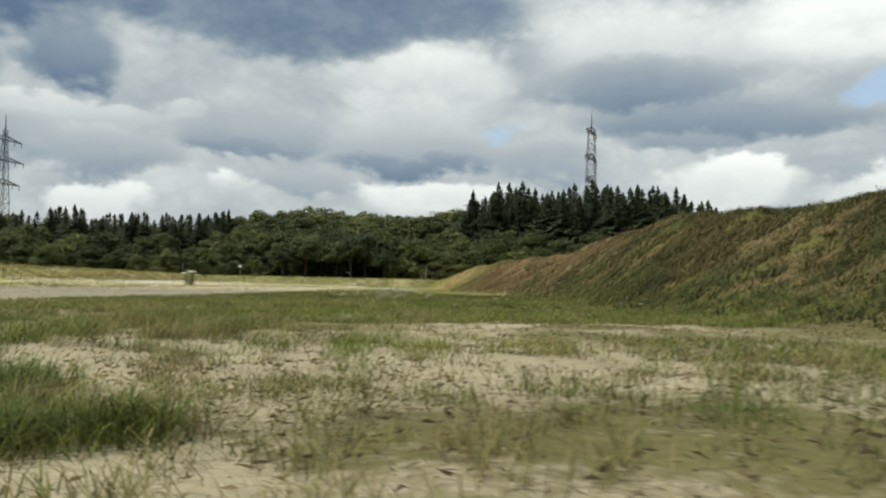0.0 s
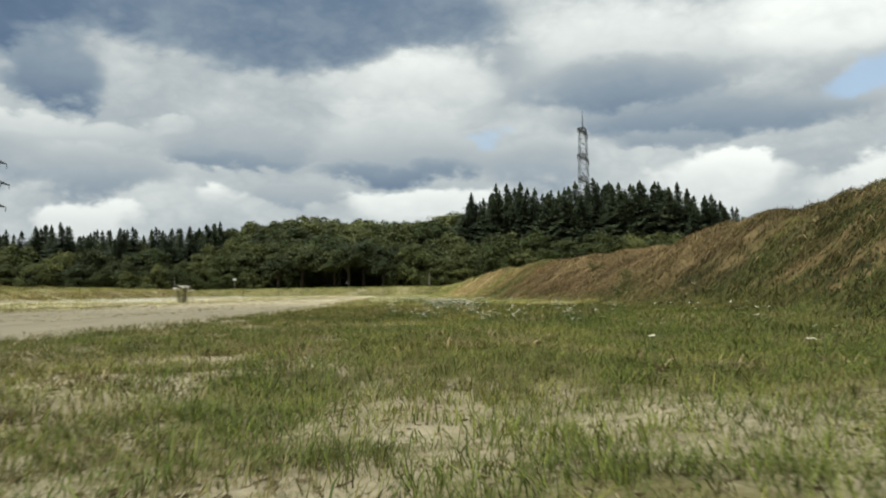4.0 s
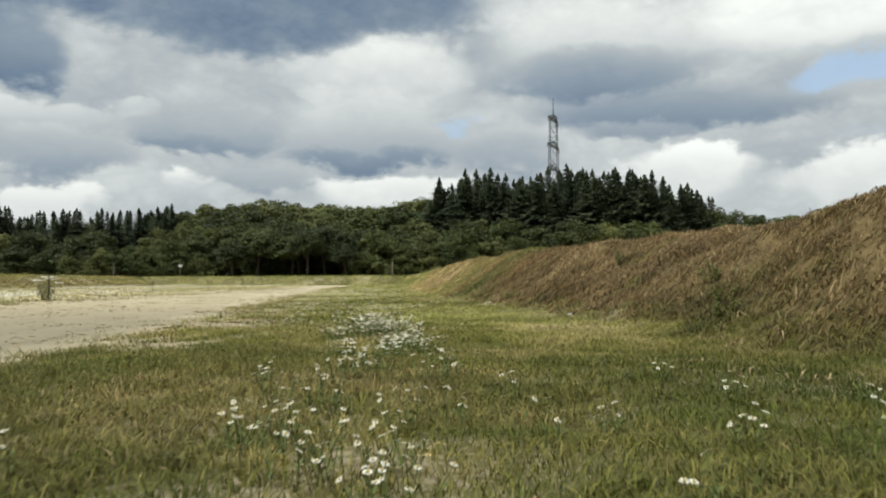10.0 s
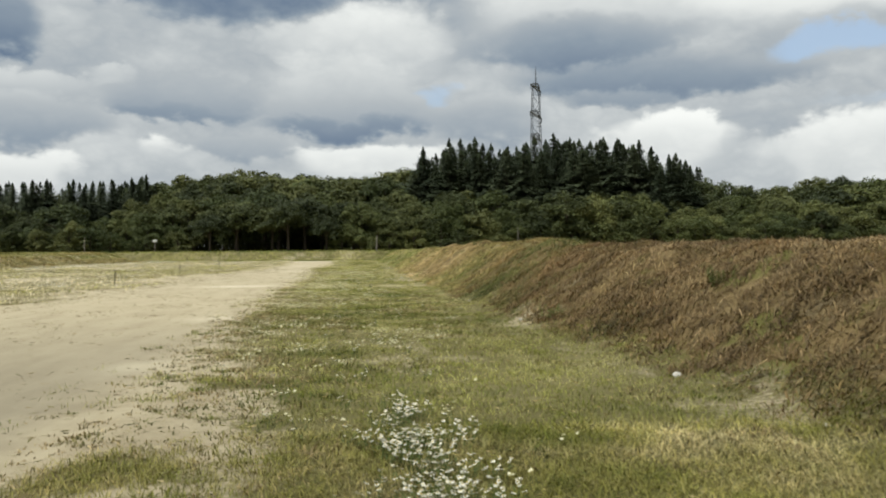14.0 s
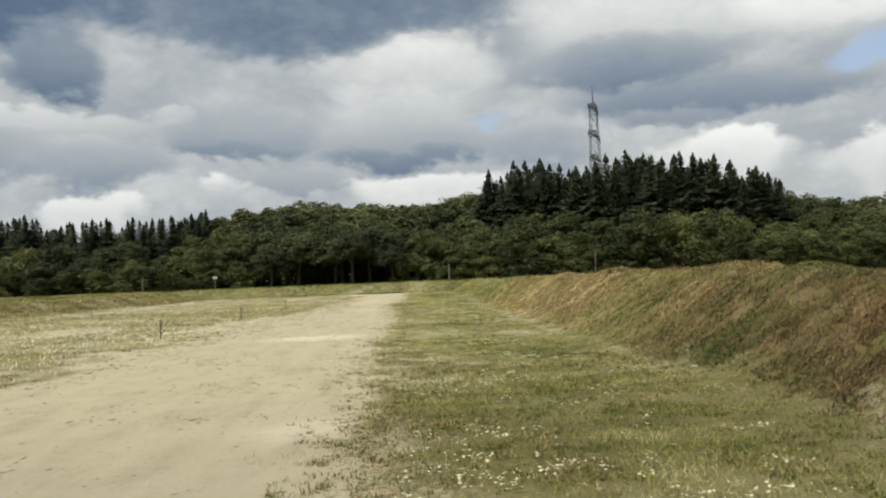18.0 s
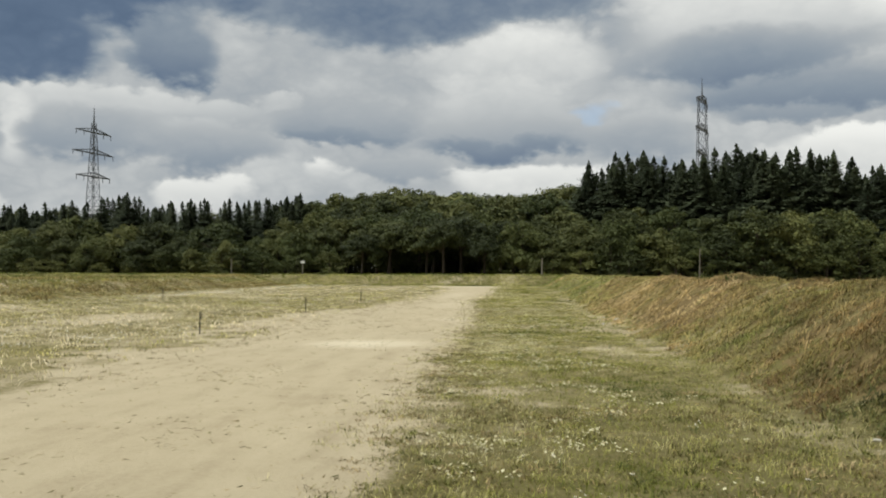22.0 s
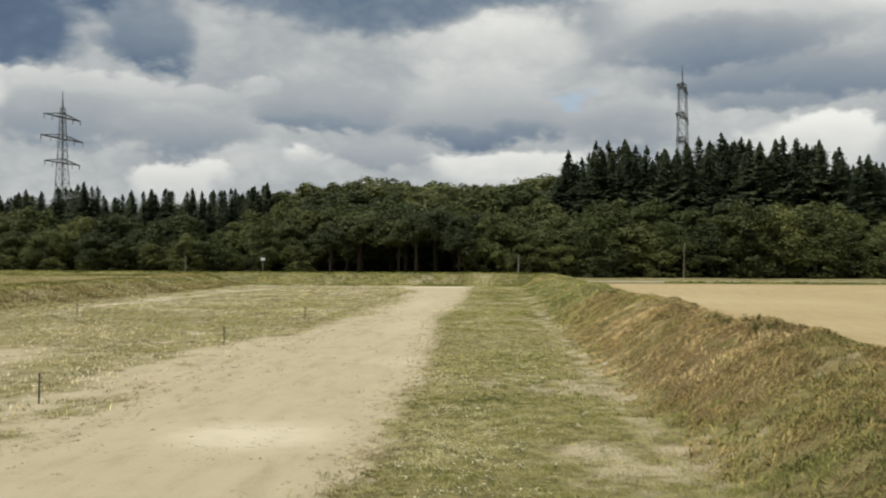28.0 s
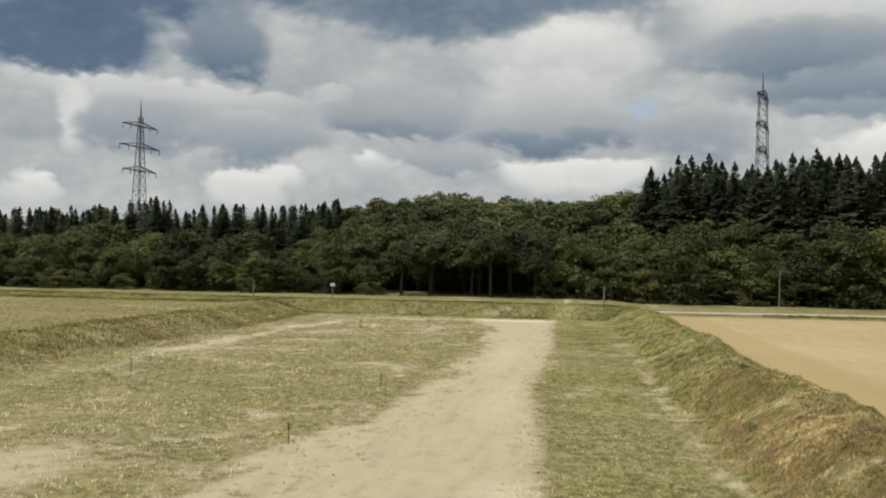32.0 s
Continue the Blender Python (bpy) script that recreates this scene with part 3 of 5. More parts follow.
def spruce_tree(seed, name, tall=14.0, wide=2.4):
    """Ragged conifer: uneven whorls of boughs set with drooping sprigs, pointed at the leader."""
    rng = np.random.default_rng(seed)
    tree = new(name)
    bm = bmesh.new()
    bow = rng.normal(scale=0.18, size=2)
    tube(bm, [(0, 0, -0.2), (bow[0], bow[1], tall * 0.5), (bow[0] * 0.6, bow[1] * 0.6, tall * 0.98)], [0.22, 0.13, 0.02])
    part("trunk", bm, BARK, tree)
    v, f = [], []
    whorls = 58
    for tier in range(whorls):
        h = 0.06 + 0.93 * (tier + rng.uniform(-0.3, 0.3)) / whorls
        reach = wide * (1 - h) ** 1.04 * rng.uniform(0.88, 1.1) + 0.03
        lop = rng.uniform(0, 6.28)
        for k in range(10 - int(4 * h)):
            a = rng.uniform(0, 6.28)
            r = reach * rng.uniform(0.5, 1.12) * (1 + 0.22 * math.sin(a - lop))
            d, side = np.array([math.cos(a), math.sin(a), 0]), np.array([-math.sin(a), math.cos(a), 0])
            root = np.array([bow[0], bow[1], 0]) * (1 - abs(h - 0.5)) + (0, 0, tall * h + rng.normal(scale=0.08))
            rise = 0.35 * h - 0.5 + rng.normal(scale=0.2)
            count = max(3, int(r / 0.26))
            for q in np.linspace(0.12, 1.0, count):
                mid = root + d * r * q + (0, 0, r * (rise * q + 0.16 * q**3)) + rng.normal(scale=0.05, size=3)
                for way in (-1, 1):
                    out = d * 0.7 + side * way * rng.uniform(0.5, 1.1) - (0, 0, rng.uniform(0.1, 0.7))
                    ln = (0.05 + 0.22 * r * (1.1 - q) ** 0.8) * rng.uniform(0.8, 1.4) + 0.05
                    w = np.cross(out, (0, 0, 1.0)) * (0.05 + 0.22 * ln)
                    n0 = len(v)
                    v += [mid, mid + out * ln * 0.5 + w, mid + out * ln, mid + out * ln * 0.5 - w - (0, 0, 0.06)]
                    f += [(n0, n0 + 1, n0 + 2), (n0, n0 + 2, n0 + 3)]
    # upright leader
    for k in range(26):
        h, a = 0.955 + 0.06 * k / 26, rng.uniform(0, 6.28)
        mid, d = np.array([bow[0] * 0.55, bow[1] * 0.55, tall * h]), np.array([math.cos(a), math.sin(a), 0])
        n0, r = len(v), 0.26 * (1.02 - h) / 0.07 + 0.06
        v += [mid, mid + d * r + (0, 0, 0.05), mid + (0, 0, 0.3), mid + d * r * 0.4 - (0, 0, 0.12)]
        f += [(n0, n0 + 1, n0 + 2), (n0, n0 + 1, n0 + 3)]
    part_mesh("crown", mesh_from("crown", np.array(v), f, SPRUCE), tree)
    return tree


# skyline seen from the lane: azimuth, elevation of the tree tops
SKY_AZ = [-60, -37, -34, -30, -28, -26, -24, -20.5, -17.5, -14.4, -11, -8, -5, -3.4, -0.1, 2.4, 3.9, 6.1, 9, 12.6, 14, 17, 19, 20.5, 21.5, 23.3, 24.7, 29, 32.2, 34, 35.5, 36.2, 60]
SKY_EL = [2.6, 2.7, 3.1, 3.3, 3.9, 3.4, 3.5, 3.6, 3.9, 4.4, 5.0, 4.8, 4.8, 4.3, 4.85, 5.4, 6.1, 6.9, 6.7, 6.7, 7.0, 6.6, 6.4, 6.2, 5.4, 5.2, 3.7, 3.3, 4.0, 3.6, 3.9, 1.5, 1.4]
EYE = (-1.5, 32.5, 3.5)


def crown_top(x, y):
    dx, dy = x - EYE[0], y - EYE[1]
    return EYE[2] + math.hypot(dx, dy) * math.tan(radians(np.interp(math.degrees(math.atan2(dx, dy)), SKY_AZ, SKY_EL)))


def build_forest():
    rng = np.random.default_rng(4)
    oaks = [broad_tree(10 + k, "oak_tree", OAK) for k in range(5)]
    light = [broad_tree(30 + k, "robinia_tree", ROBINIA, 10.0, 0.1) for k in range(3)]
    high = [broad_tree(90 + k, "oak_tree", OAK, 10.0, 0.42) for k in range(2)]
    shrubs = [broad_tree(70 + k, "hazel_shrub", (ROBINIA, OAK)[k % 2], 10.0, -0.1, 2600) for k in range(3)]
    firs = [spruce_tree(50 + k, "spruce_tree", 14.0, 4.3 + 0.3 * k) for k in range(6)]
    tagged_kinds = (
        (oaks, "dark green oak with a dense rounded crown at the wood's edge", "oak tree"),
        (high, "oak with a high crown over a dark open wood edge", "oak tree"),
        (shrubs, "green hazel shrub with branches down to the ground", "shrub"),
        (light, "lighter green broadleaf tree with low feathery branches", "broadleaf tree"),
        (firs, "dark narrow spruce with drooping tiers in the wood", "spruce tree"),
    )
    for some, label, cat in tagged_kinds:
        for t in some:
            tagged(t, label, cat, "trees of the wood")
            t.location = (0, 0, -60)
    used = set()

    def plant(kind, x, y, top):
        pick = kind[int(rng.integers(len(kind)))]
        base = 14.0 if kind is firs else 10.0
        z = float(ground_height(x, y)) - 0.1
        s = (top - z) / base
        wide = s * rng.uniform(0.9, 1.4) if kind is not firs else s * rng.uniform(1.45, 1.9)
        wide = wide * 1.5 if kind is shrubs else wide
        m = Matrix.Translation((x, y, z)) @ Matrix.Rotation(rng.uniform(0, 6.28), 4, "Z") @ Matrix.Diagonal((wide, wide, s, 1))
        if pick.name not in used:
            used.add(pick.name)
            pick.matrix_basis = m
            return
        t = copy_thing(pick, Matrix.Identity(4))
        t.matrix_basis = m

    # shrubs along the foot of the wood, thin where one looks in between the trunks
    x = -96.0
    while x < 125:
        px, py = x + rng.uniform(-1, 1), 133.5 + rng.uniform(-1.5, 2.0)
        az = math.degrees(math.atan2(px - EYE[0], py - EYE[1]))
        if not -14 < az < -1 or rng.uniform() < 0.2:
            plant(shrubs, px, py, rng.uniform(2.2, 4.6) if az < 0 else rng.uniform(3.5, 6.2))
        x += rng.uniform(2.0, 3.4)
    rows = [(135, 4.2, 0.40, 0.66), (140, 5.0, 0.55, 0.8), (147, 5.4, 0.7, 0.92), (156, 6.0, 0.84, 0.99), (168, 6.5, 0.9, 1.02), (184, 7.0, 0.9, 1.03)]
    # low dense growth inside the wood closes the view between the trunks
    for y0 in (144.0, 152.0, 163.0, 178.0):
        x = -110.0
        while x < 130:
            if not (y0 < 150 and -31 < x < -2):
                plant(shrubs, x + rng.uniform(-1, 1), y0 + rng.uniform(-1.5, 1.5), rng.uniform(4.0, 6.5))
            x += 3.4
    x = -36.0
    while x < 2:
        plant(shrubs, x + rng.uniform(-0.5, 0.5), 158.0 + rng.uniform(-1.0, 1.0), rng.uniform(5.0, 6.5))
        x += 2.0
    for k, (y0, step, a, b) in enumerate(rows):
        x = -y0 * 0.62 - 8
        while x < y0 * 0.9 + 10:
            px, py = x + rng.uniform(-1.5, 1.5), y0 + rng.uniform(-2, 2.5)
            az = math.degrees(math.atan2(px - EYE[0], py - EYE[1]))
            top = crown_top(px, py) * rng.uniform(a, b) * 1.05
            conifer = (az > 3 and az < 24 and k >= 3) or (az < -16 and k >= 2 and rng.uniform() < 0.92) or (az > 3 and az < 22 and k == 2 and rng.uniform() < 0.35)
            if k < 2 and -14 < az < -1:
                plant(high, px, py, top)
                x += step
            elif conifer:
                top = crown_top(px, py) * (rng.uniform(0.86, 1.06) if az > 0 else rng.uniform(0.86, 1.04))
                plant(firs, px, py, top)
                x += step * 0.34
            else:
                if 2 < az < 24:
                    top = min(top, crown_top(px, py) * rng.uniform(0.48, 0.64))
                plant(light if rng.uniform() < (0.4 if k < 3 else 0.2) else oaks, px, py, min(top, 15.5 if k < 4 else 40))
                x += step
    # younger spruces close the gaps of the conifer stand
    for y0 in (152.0, 162.0, 175.0):
        for az in np.arange(3.4, 23.5, 0.6):
            px = EYE[0] + (y0 - EYE[1]) * math.tan(radians(az)) + rng.uniform(-0.8, 0.8)
            py = y0 + rng.uniform(-2, 2)
            plant(firs, px, py, crown_top(px, py) * rng.uniform(0.84, 1.01))
    # spruces standing close behind the hedge-like edge on the other side
    for y0 in (150.0, 164.0):
        for az in np.arange(-38.0, -16.5, 0.55):
            px = EYE[0] + (y0 - EYE[1]) * math.tan(radians(az)) + rng.uniform(-0.8, 0.8)
            py = y0 + rng.uniform(-2, 2)
            plant(firs, px, py, crown_top(px, py) * rng.uniform(0.85, 1.06))
    for az in np.arange(-18.0, 3.4, 0.62):
        a = radians(az + rng.uniform(-0.4, 0.4))
        far = rng.uniform(125, 140)
        px, py = EYE[0] + far * math.sin(a), EYE[1] + far * math.cos(a)
        plant(light if rng.uniform() < 0.3 else oaks, px, py, crown_top(px, py) * (rng.uniform(0.94, 1.03) if az > -12 else rng.uniform(0.84, 0.98)))
    return oaks


build_forest()


# ---- power pylons ----
def bar(bm, a, b, r):
    tube(bm, [a, b], [r, r], 4)


def lattice_body(bm, tall, base, top, panels):
    def corner(h, k):
        half = (base + (top - base) * h) / 2
        return ((-half, half, half, -half)[k], (-half, -half, half, half)[k], tall * h)

    hs = [1 - (1 - p / panels) ** 1.0 for p in range(panels + 1)]
    for k in range(4):
        bar(bm, corner(0, k), corner(1, k), 0.16)
        for a, b in zip(hs, hs[1:]):
            bar(bm, corner(a, k), corner(b, (k + 1) % 4), 0.08)
            bar(bm, corner(a, (k + 1) % 4), corner(b, k), 0.08)
            bar(bm, corner(b, k), corner(b, (k + 1) % 4), 0.07)


def pylon(x, y, tall, arms, turn, base, top, label, stout=1.0):
    ob = tagged(new("power_pylon"), label, "pylon", "pylons")
    ob.matrix_basis = pose(x, y, float(ground_height(x, y)), 0, 0, turn)
    bm = bmesh.new()
    lattice_body(bm, tall * 0.9, base, top, 16)
    part("lattice_tower", bm, STEEL, ob)
    bm = bmesh.new()
    tube(bm, [(0, 0, tall * 0.89), (0, 0, tall)], [0.45, 0.1], 5)
    part("mast_tip", bm, STEEL, ob)
    for h, reach in arms:
        bm = bmesh.new()
        z = tall * h
        for s in (-1, 1):
            for o in (-0.8, 0.8):
                bar(bm, (0, o, z), (s * reach, 0, z), 0.24 * stout)
                bar(bm, (0, o, z + 2.0 * stout), (s * reach, 0, z), 0.18 * stout)
            for q in np.linspace(0.15, 0.85, 5):
                bar(bm, (s * reach * q, 0.8 * (1 - q), z), (s * reach * q, -0.8 * (1 - q), z + 2.0 * stout * (1 - q)), 0.07 * stout)
        arm = part("cross_arm", bm, STEEL, ob)
        for s in (-1, 1):
            for q in (0.55, 0.98):
                bm = bmesh.new()
                tube(bm, [(s * reach * q, 0, z), (s * reach * q, 0, z - 2.2)], [0.16 * stout, 0.16 * stout], 6)
                part("insulator", bm, STEEL, arm)
    return ob


pylon(-211, 410, 78.5, [(0.572, 12.0), (0.715, 14.5), (0.842, 12.5)], 80, 7.0, 1.4, "tall grey lattice power pylon with three cross arms behind the wood")
pylon(83, 468, 99.0, [(0.608, 12.5), (0.733, 14.0), (0.88, 12.0)], 67, 8.0, 3.4, "grey lattice power pylon seen nearly end-on above the spruces", 1.4)


# ---- roads and small structures ----
def strip(name, y0, y1, x0, x1, lift, mat, label, cat):
    xs, ys = np.linspace(x0, x1, 60), np.linspace(y0, y1, 5)
    gx, gy = np.meshgrid(xs, ys)
    gy = gy + 0.03 * (gx - x0)
    gz = ground_height(gx, gy) + lift
    nx = len(xs)
    i, j = np.meshgrid(np.arange(nx - 1), np.arange(4))
    a = (j * nx + i).ravel()
    me = mesh_from(name, np.stack([gx, gy, gz], -1).reshape(-1, 3), np.stack([a, a + 1, a + nx + 1, a + nx], -1), mat)
    return tagged(new(name, me), label, cat, kind="structure")


GRAVEL = plain_material("pale_gravel", (0.46, 0.42, 0.33), 0.95, 0.15, 3.0)
GRAVEL.node_tree.nodes["Principled BSDF"].inputs["Specular IOR Level"].default_value = 0.03
strip("road", 114.5, 117.0, 4.5, 36, 0.03, GRAVEL, "pale gravel road along the foot of the wood", "road")

DARK_STEEL = plain_material("dark_painted_steel", (0.03, 0.028, 0.026), 0.5, 0.3, 30)
PALE_WOOD = plain_material("grey_weathered_wood", (0.24, 0.215, 0.175), 0.85, 0.25, 12)
SIGN_WHITE = plain_material("white_sign_paint", (0.75, 0.75, 0.73), 0.5, 0.08, 5)


def stake(x, y, tall, lean, label="thin dark steel marker stake beside the dirt lane"):
    ob = tagged(new("marker_stake"), label, "stake", "stakes along the lane")
    ob.matrix_basis = pose(x, y, float(ground_height(x, y)), lean, lean * 0.6, 20)
    bm = bmesh.new()
    tube(bm, [(0, 0, -0.1), (0, 0, tall)], [0.014, 0.013], 8)
    part("rod", bm, DARK_STEEL, ob)
    bm = bmesh.new()
    tube(bm, [(0, 0, tall - 0.012), (0, 0, tall + 0.02)], [0.022, 0.016], 8)
    part("cap", bm, DARK_STEEL, ob)
    bm = bmesh.new()
    tube(bm, [(0.03, 0, tall * 0.72), (0.036, 0, tall * 0.95)], [0.008, 0.006], 6)
    part("hook", bm, DARK_STEEL, ob)
    return ob


for x, y, tall, lean in ((-9.2, 44.6, 0.50, 2), (-9.25, 54.1, 0.50, -1), (-9.25, 63.4, 0.50, 1), (-19.2, 64.6, 0.52, 2), (-8.92, 34.45, 0.66, -2), (-16.5, 88.0, 0.5, 1), (-12.4, 90.0, 0.5, -2), (-24.0, 49.0, 0.5, 2)):
    stake(x, y, tall, lean)


def round_post(name, x, y, tall, r, mat, label, cat):
    ob = tagged(new(name), label, cat)
    ob.matrix_basis = pose(x, y, float(ground_height(x, y)), 0.5, 0.8, 0)
    bm = bmesh.new()
    tube(bm, [(0, 0, -0.3), (0, 0, tall * 0.5), (0, 0, tall)], [r * 1.15, r, r * 0.85], 10)
    part("shaft", bm, mat, ob)
    bm = bmesh.new()
    tube(bm, [(0, 0, tall - 0.01), (0, 0, tall + r * 0.6)], [r * 0.95, r * 0.3], 10)
    part("top", bm, mat, ob)
    return ob


round_post("boundary_post", -0.75, 104.3, 1.6, 0.055, PALE_WOOD, "pale weathered wooden post standing in the far bank", "post")
round_post("boundary_post", -31.0, 106.0, 1.5, 0.045, PALE_WOOD, "grey wooden post on top of the far bank", "post")
round_post("utility_pole", 18.4, 131.0, 4.0, 0.05, PALE_WOOD, "tall slim wooden utility pole before the wood", "pole")


def road_sign(x, y):
    ob = tagged(new("road_sign"), "small white sign plate on a grey post behind the bank", "sign")
    ob.matrix_basis = pose(x, y, float(ground_height(x, y)), 0, 0, 12)
    bm = bmesh.new()
    tube(bm, [(0, 0, -0.2), (0, 0, 1.35)], [0.035, 0.035], 8)
    part("post", bm, PALE_WOOD, ob)
    bm = bmesh.new()
    bmesh.ops.create_cube(bm, size=1.0, matrix=Matrix.Translation((0, -0.05, 1.3)) @ Matrix.Diagonal((0.42, 0.03, 0.26, 1)))
    bmesh.ops.bevel(bm, geom=bm.edges[:], offset=0.008, segments=2, affect="EDGES")
    part("plate", bm, SIGN_WHITE, ob)


road_sign(-24.1, 107.0)


# ---- grass ----
def blade_material(name, rough=0.65):
    """Blades coloured by their patch of ground, each a little off it."""
    m = bpy.data.materials.new(name)
    m.use_nodes = True
    n = Nodes(m.node_tree)
    isl = n.add("ShaderNodeNewGeometry").outputs["Random Per Island"]
    tint = n.add("ShaderNodeAttribute")
    tint.attribute_name = "tint"
    k = n.span(isl, 0.0, 1.0, 0.55, 1.5)
    col = n.mix(1.0, tint.outputs["Color"], n.add("ShaderNodeCombineXYZ", X=k, Y=k, Z=k).outputs[0], "MULTIPLY")
    b = n.add("ShaderNodeBsdfPrincipled", Base_Color=col, Roughness=rough)
    b.inputs["Specular IOR Level"].default_value = 0.2
    t = n.add("ShaderNodeBsdfTranslucent", Color=col)
    s = n.add("ShaderNodeMixShader", Fac=0.3)
    n.put(s, "i1", b.outputs[0])
    n.put(s, "i2", t.outputs[0])
    n.add("ShaderNodeOutputMaterial", Surface=s.outputs[0])
    return m


BLADE = blade_material("grass_blade")


def pick_tint(rng, share, stops):
    """Colours from a list of (share, colour) stops, with scatter."""
    share = np.clip(share + rng.normal(scale=0.12, size=len(share)), 0, 1)
    p = [q for q, _ in stops]
    return np.stack([np.interp(share, p, [c[k] for _, c in stops]) for k in range(3)], -1)


TURF = [(0.0, (0.080, 0.104, 0.018)), (0.3, (0.185, 0.195, 0.030)), (0.6, (0.36, 0.340, 0.105)), (1.0, (0.54, 0.49, 0.29))]
STRAW = [(0.0, (0.10, 0.12, 0.026)), (0.3, (0.19, 0.17, 0.055)), (0.5, (0.22, 0.135, 0.052)), (0.75, (0.34, 0.240, 0.115)), (1.0, (0.55, 0.42, 0.21))]
MUTED = [(0.0, (0.066, 0.088, 0.018)), (0.4, (0.128, 0.142, 0.030)), (0.7, (0.205, 0.185, 0.060)), (1.0, (0.34, 0.28, 0.13))]
PALE_STRAW = [(0.0, (0.155, 0.172, 0.042)), (0.3, (0.23, 0.225, 0.068)), (0.6, (0.34, 0.26, 0.10)), (1.0, (0.58, 0.46, 0.23))]
WITHERED = [(0.0, (0.095, 0.110, 0.024)), (0.4, (0.17, 0.150, 0.052)), (0.7, (0.25, 0.195, 0.085)), (1.0, (0.38, 0.31, 0.16))]
HUMUS = [(0.0, (0.15, 0.118, 0.07)), (0.5, (0.20, 0.155, 0.09)), (1.0, (0.36, 0.29, 0.17))]
ROTTED = [(0.0, (0.10, 0.11, 0.025)), (0.4, (0.17, 0.145, 0.055)), (0.7, (0.24, 0.18, 0.085)), (1.0, (0.40, 0.32, 0.17))]


def blades(name, x, y, tall, wide, lean, tint, label, seed, droop=0.5, heading=None):
    """One joined mesh of bent blades, each of three triangles."""
    rng = np.random.default_rng(seed)
    n = len(x)
    z = ground_height(x, y) - 0.008
    a = rng.uniform(0, 2 * math.pi, n) if heading is None else heading + rng.normal(scale=0.7, size=n)
    tall = tall * rng.uniform(0.5, 1.3, n)
    bend = lean * rng.uniform(0.2, 1.3, n)
    d = np.stack([np.cos(a), np.sin(a), np.zeros(n)], -1)
    s = np.stack([-np.sin(a), np.cos(a), np.zeros(n)], -1) * (wide * rng.uniform(0.6, 1.3, n))[:, None]
    root = np.stack([x, y, z], -1)
    slope = ground_height(x + d[:, 0] * tall * bend, y + d[:, 1] * tall * bend) - z
    mid = root + d * (tall * bend * 0.38)[:, None] + (0, 0, 1) * (tall * 0.6 + slope * 0.3)[:, None]
    rise = np.maximum(tall * (1 - droop * 0.4 * bend), tall * 0.12)
    tip = root + d * (tall * bend)[:, None] + (0, 0, 1) * (rise + slope * 0.8)[:, None]
    v = np.stack([root - s * 0.5, root + s * 0.5, mid + s * 0.4, mid - s * 0.4, tip], 1).reshape(-1, 3)
    k = np.arange(n)[:, None] * 5
    me = bpy.data.meshes.new(name)
    me.vertices.add(len(v))
    me.vertices.foreach_set("co", v.astype(np.float32).ravel())
    me.loops.add(7 * n)
    me.loops.foreach_set("vertex_index", np.concatenate([(k + [0, 1, 2, 3]).ravel(), (k + [3, 2, 4]).ravel()]).astype(np.int32))
    me.polygons.add(2 * n)
    me.polygons.foreach_set("loop_start", np.concatenate([np.arange(n) * 4, 4 * n + np.arange(n) * 3]).astype(np.int32))
    me.materials.append(BLADE)
    me.update(calc_edges=True)
    put_colour(me, "tint", np.repeat(np.concatenate([tint, np.ones((n, 1))], 1), 5, 0))
    return tagged(new(name, me), label, "grass", kind="stuff")


def scatter(rng, count, x0, x1, y0, y1, keep, clump=0.0, per=1):
    """Random places in a box, kept by a share from 0 to 1; per: blades round each place."""
    x, y = rng.uniform(x0, x1, count), rng.uniform(y0, y1, count)
    ok = rng.uniform(0, 1, count) < keep(x, y)
    x, y = x[ok], y[ok]
    if per > 1:
        x = np.repeat(x, per) + rng.normal(scale=clump, size=len(x) * per)
        y = np.repeat(y, per) + rng.normal(scale=clump, size=len(y) * per)
    return x, y


def turf_share(x, y):
    z = zones(x, y)
    return np.clip(z[:, 1] * 1.1, 0, 1) * (1 - 0.85 * z[:, 0]) * (x < toe(y) + 0.4)


def bank_share(x, y):
    d = x - toe(y)
    return smooth(d, -0.2, 0.5) * smooth(4.6 - d, 0, 0.8)


def turf_tint(rng, x, y, off=0.0):
    dryness = np.interp(y, [0, 8, 20, 40, 70], [0.24, 0.26, 0.36, 0.46, 0.52])
    share = dryness + off + (layered(x, y, 1.8, 61) - 0.5) * 1.0 + (layered(x, y, 6.0, 63) - 0.5) * 0.5 + (layered(x, y, 0.3, 62, 2) - 0.5) * 0.7
    share = share + 0.22 * smooth(track_right(y) + 2.2 - x, 0, 1.6) * smooth(y, 17, 24) * (x > track_right(y) - 1)
    # browner, greener palette near the start, its darkness partly cloud shade painted in
    near = smooth(24 - y, 0, 8)[:, None]
    broad = (0.52 + 0.45 * layered(x, y, 3.2, 110, 2) + 0.65 * layered(x, y, 0.7, 114, 2))[:, None]
    return broad * pick_tint(rng, share, TURF) * (1 - near) + pick_tint(rng, share + 0.08, MUTED) * near * np.interp(y, [5, 8, 11, 14, 18, 21], [1.2, 1.2, 1.1, 0.85, 0.88, 1.0])[:, None] * (1.0, 1.0, 0.9)


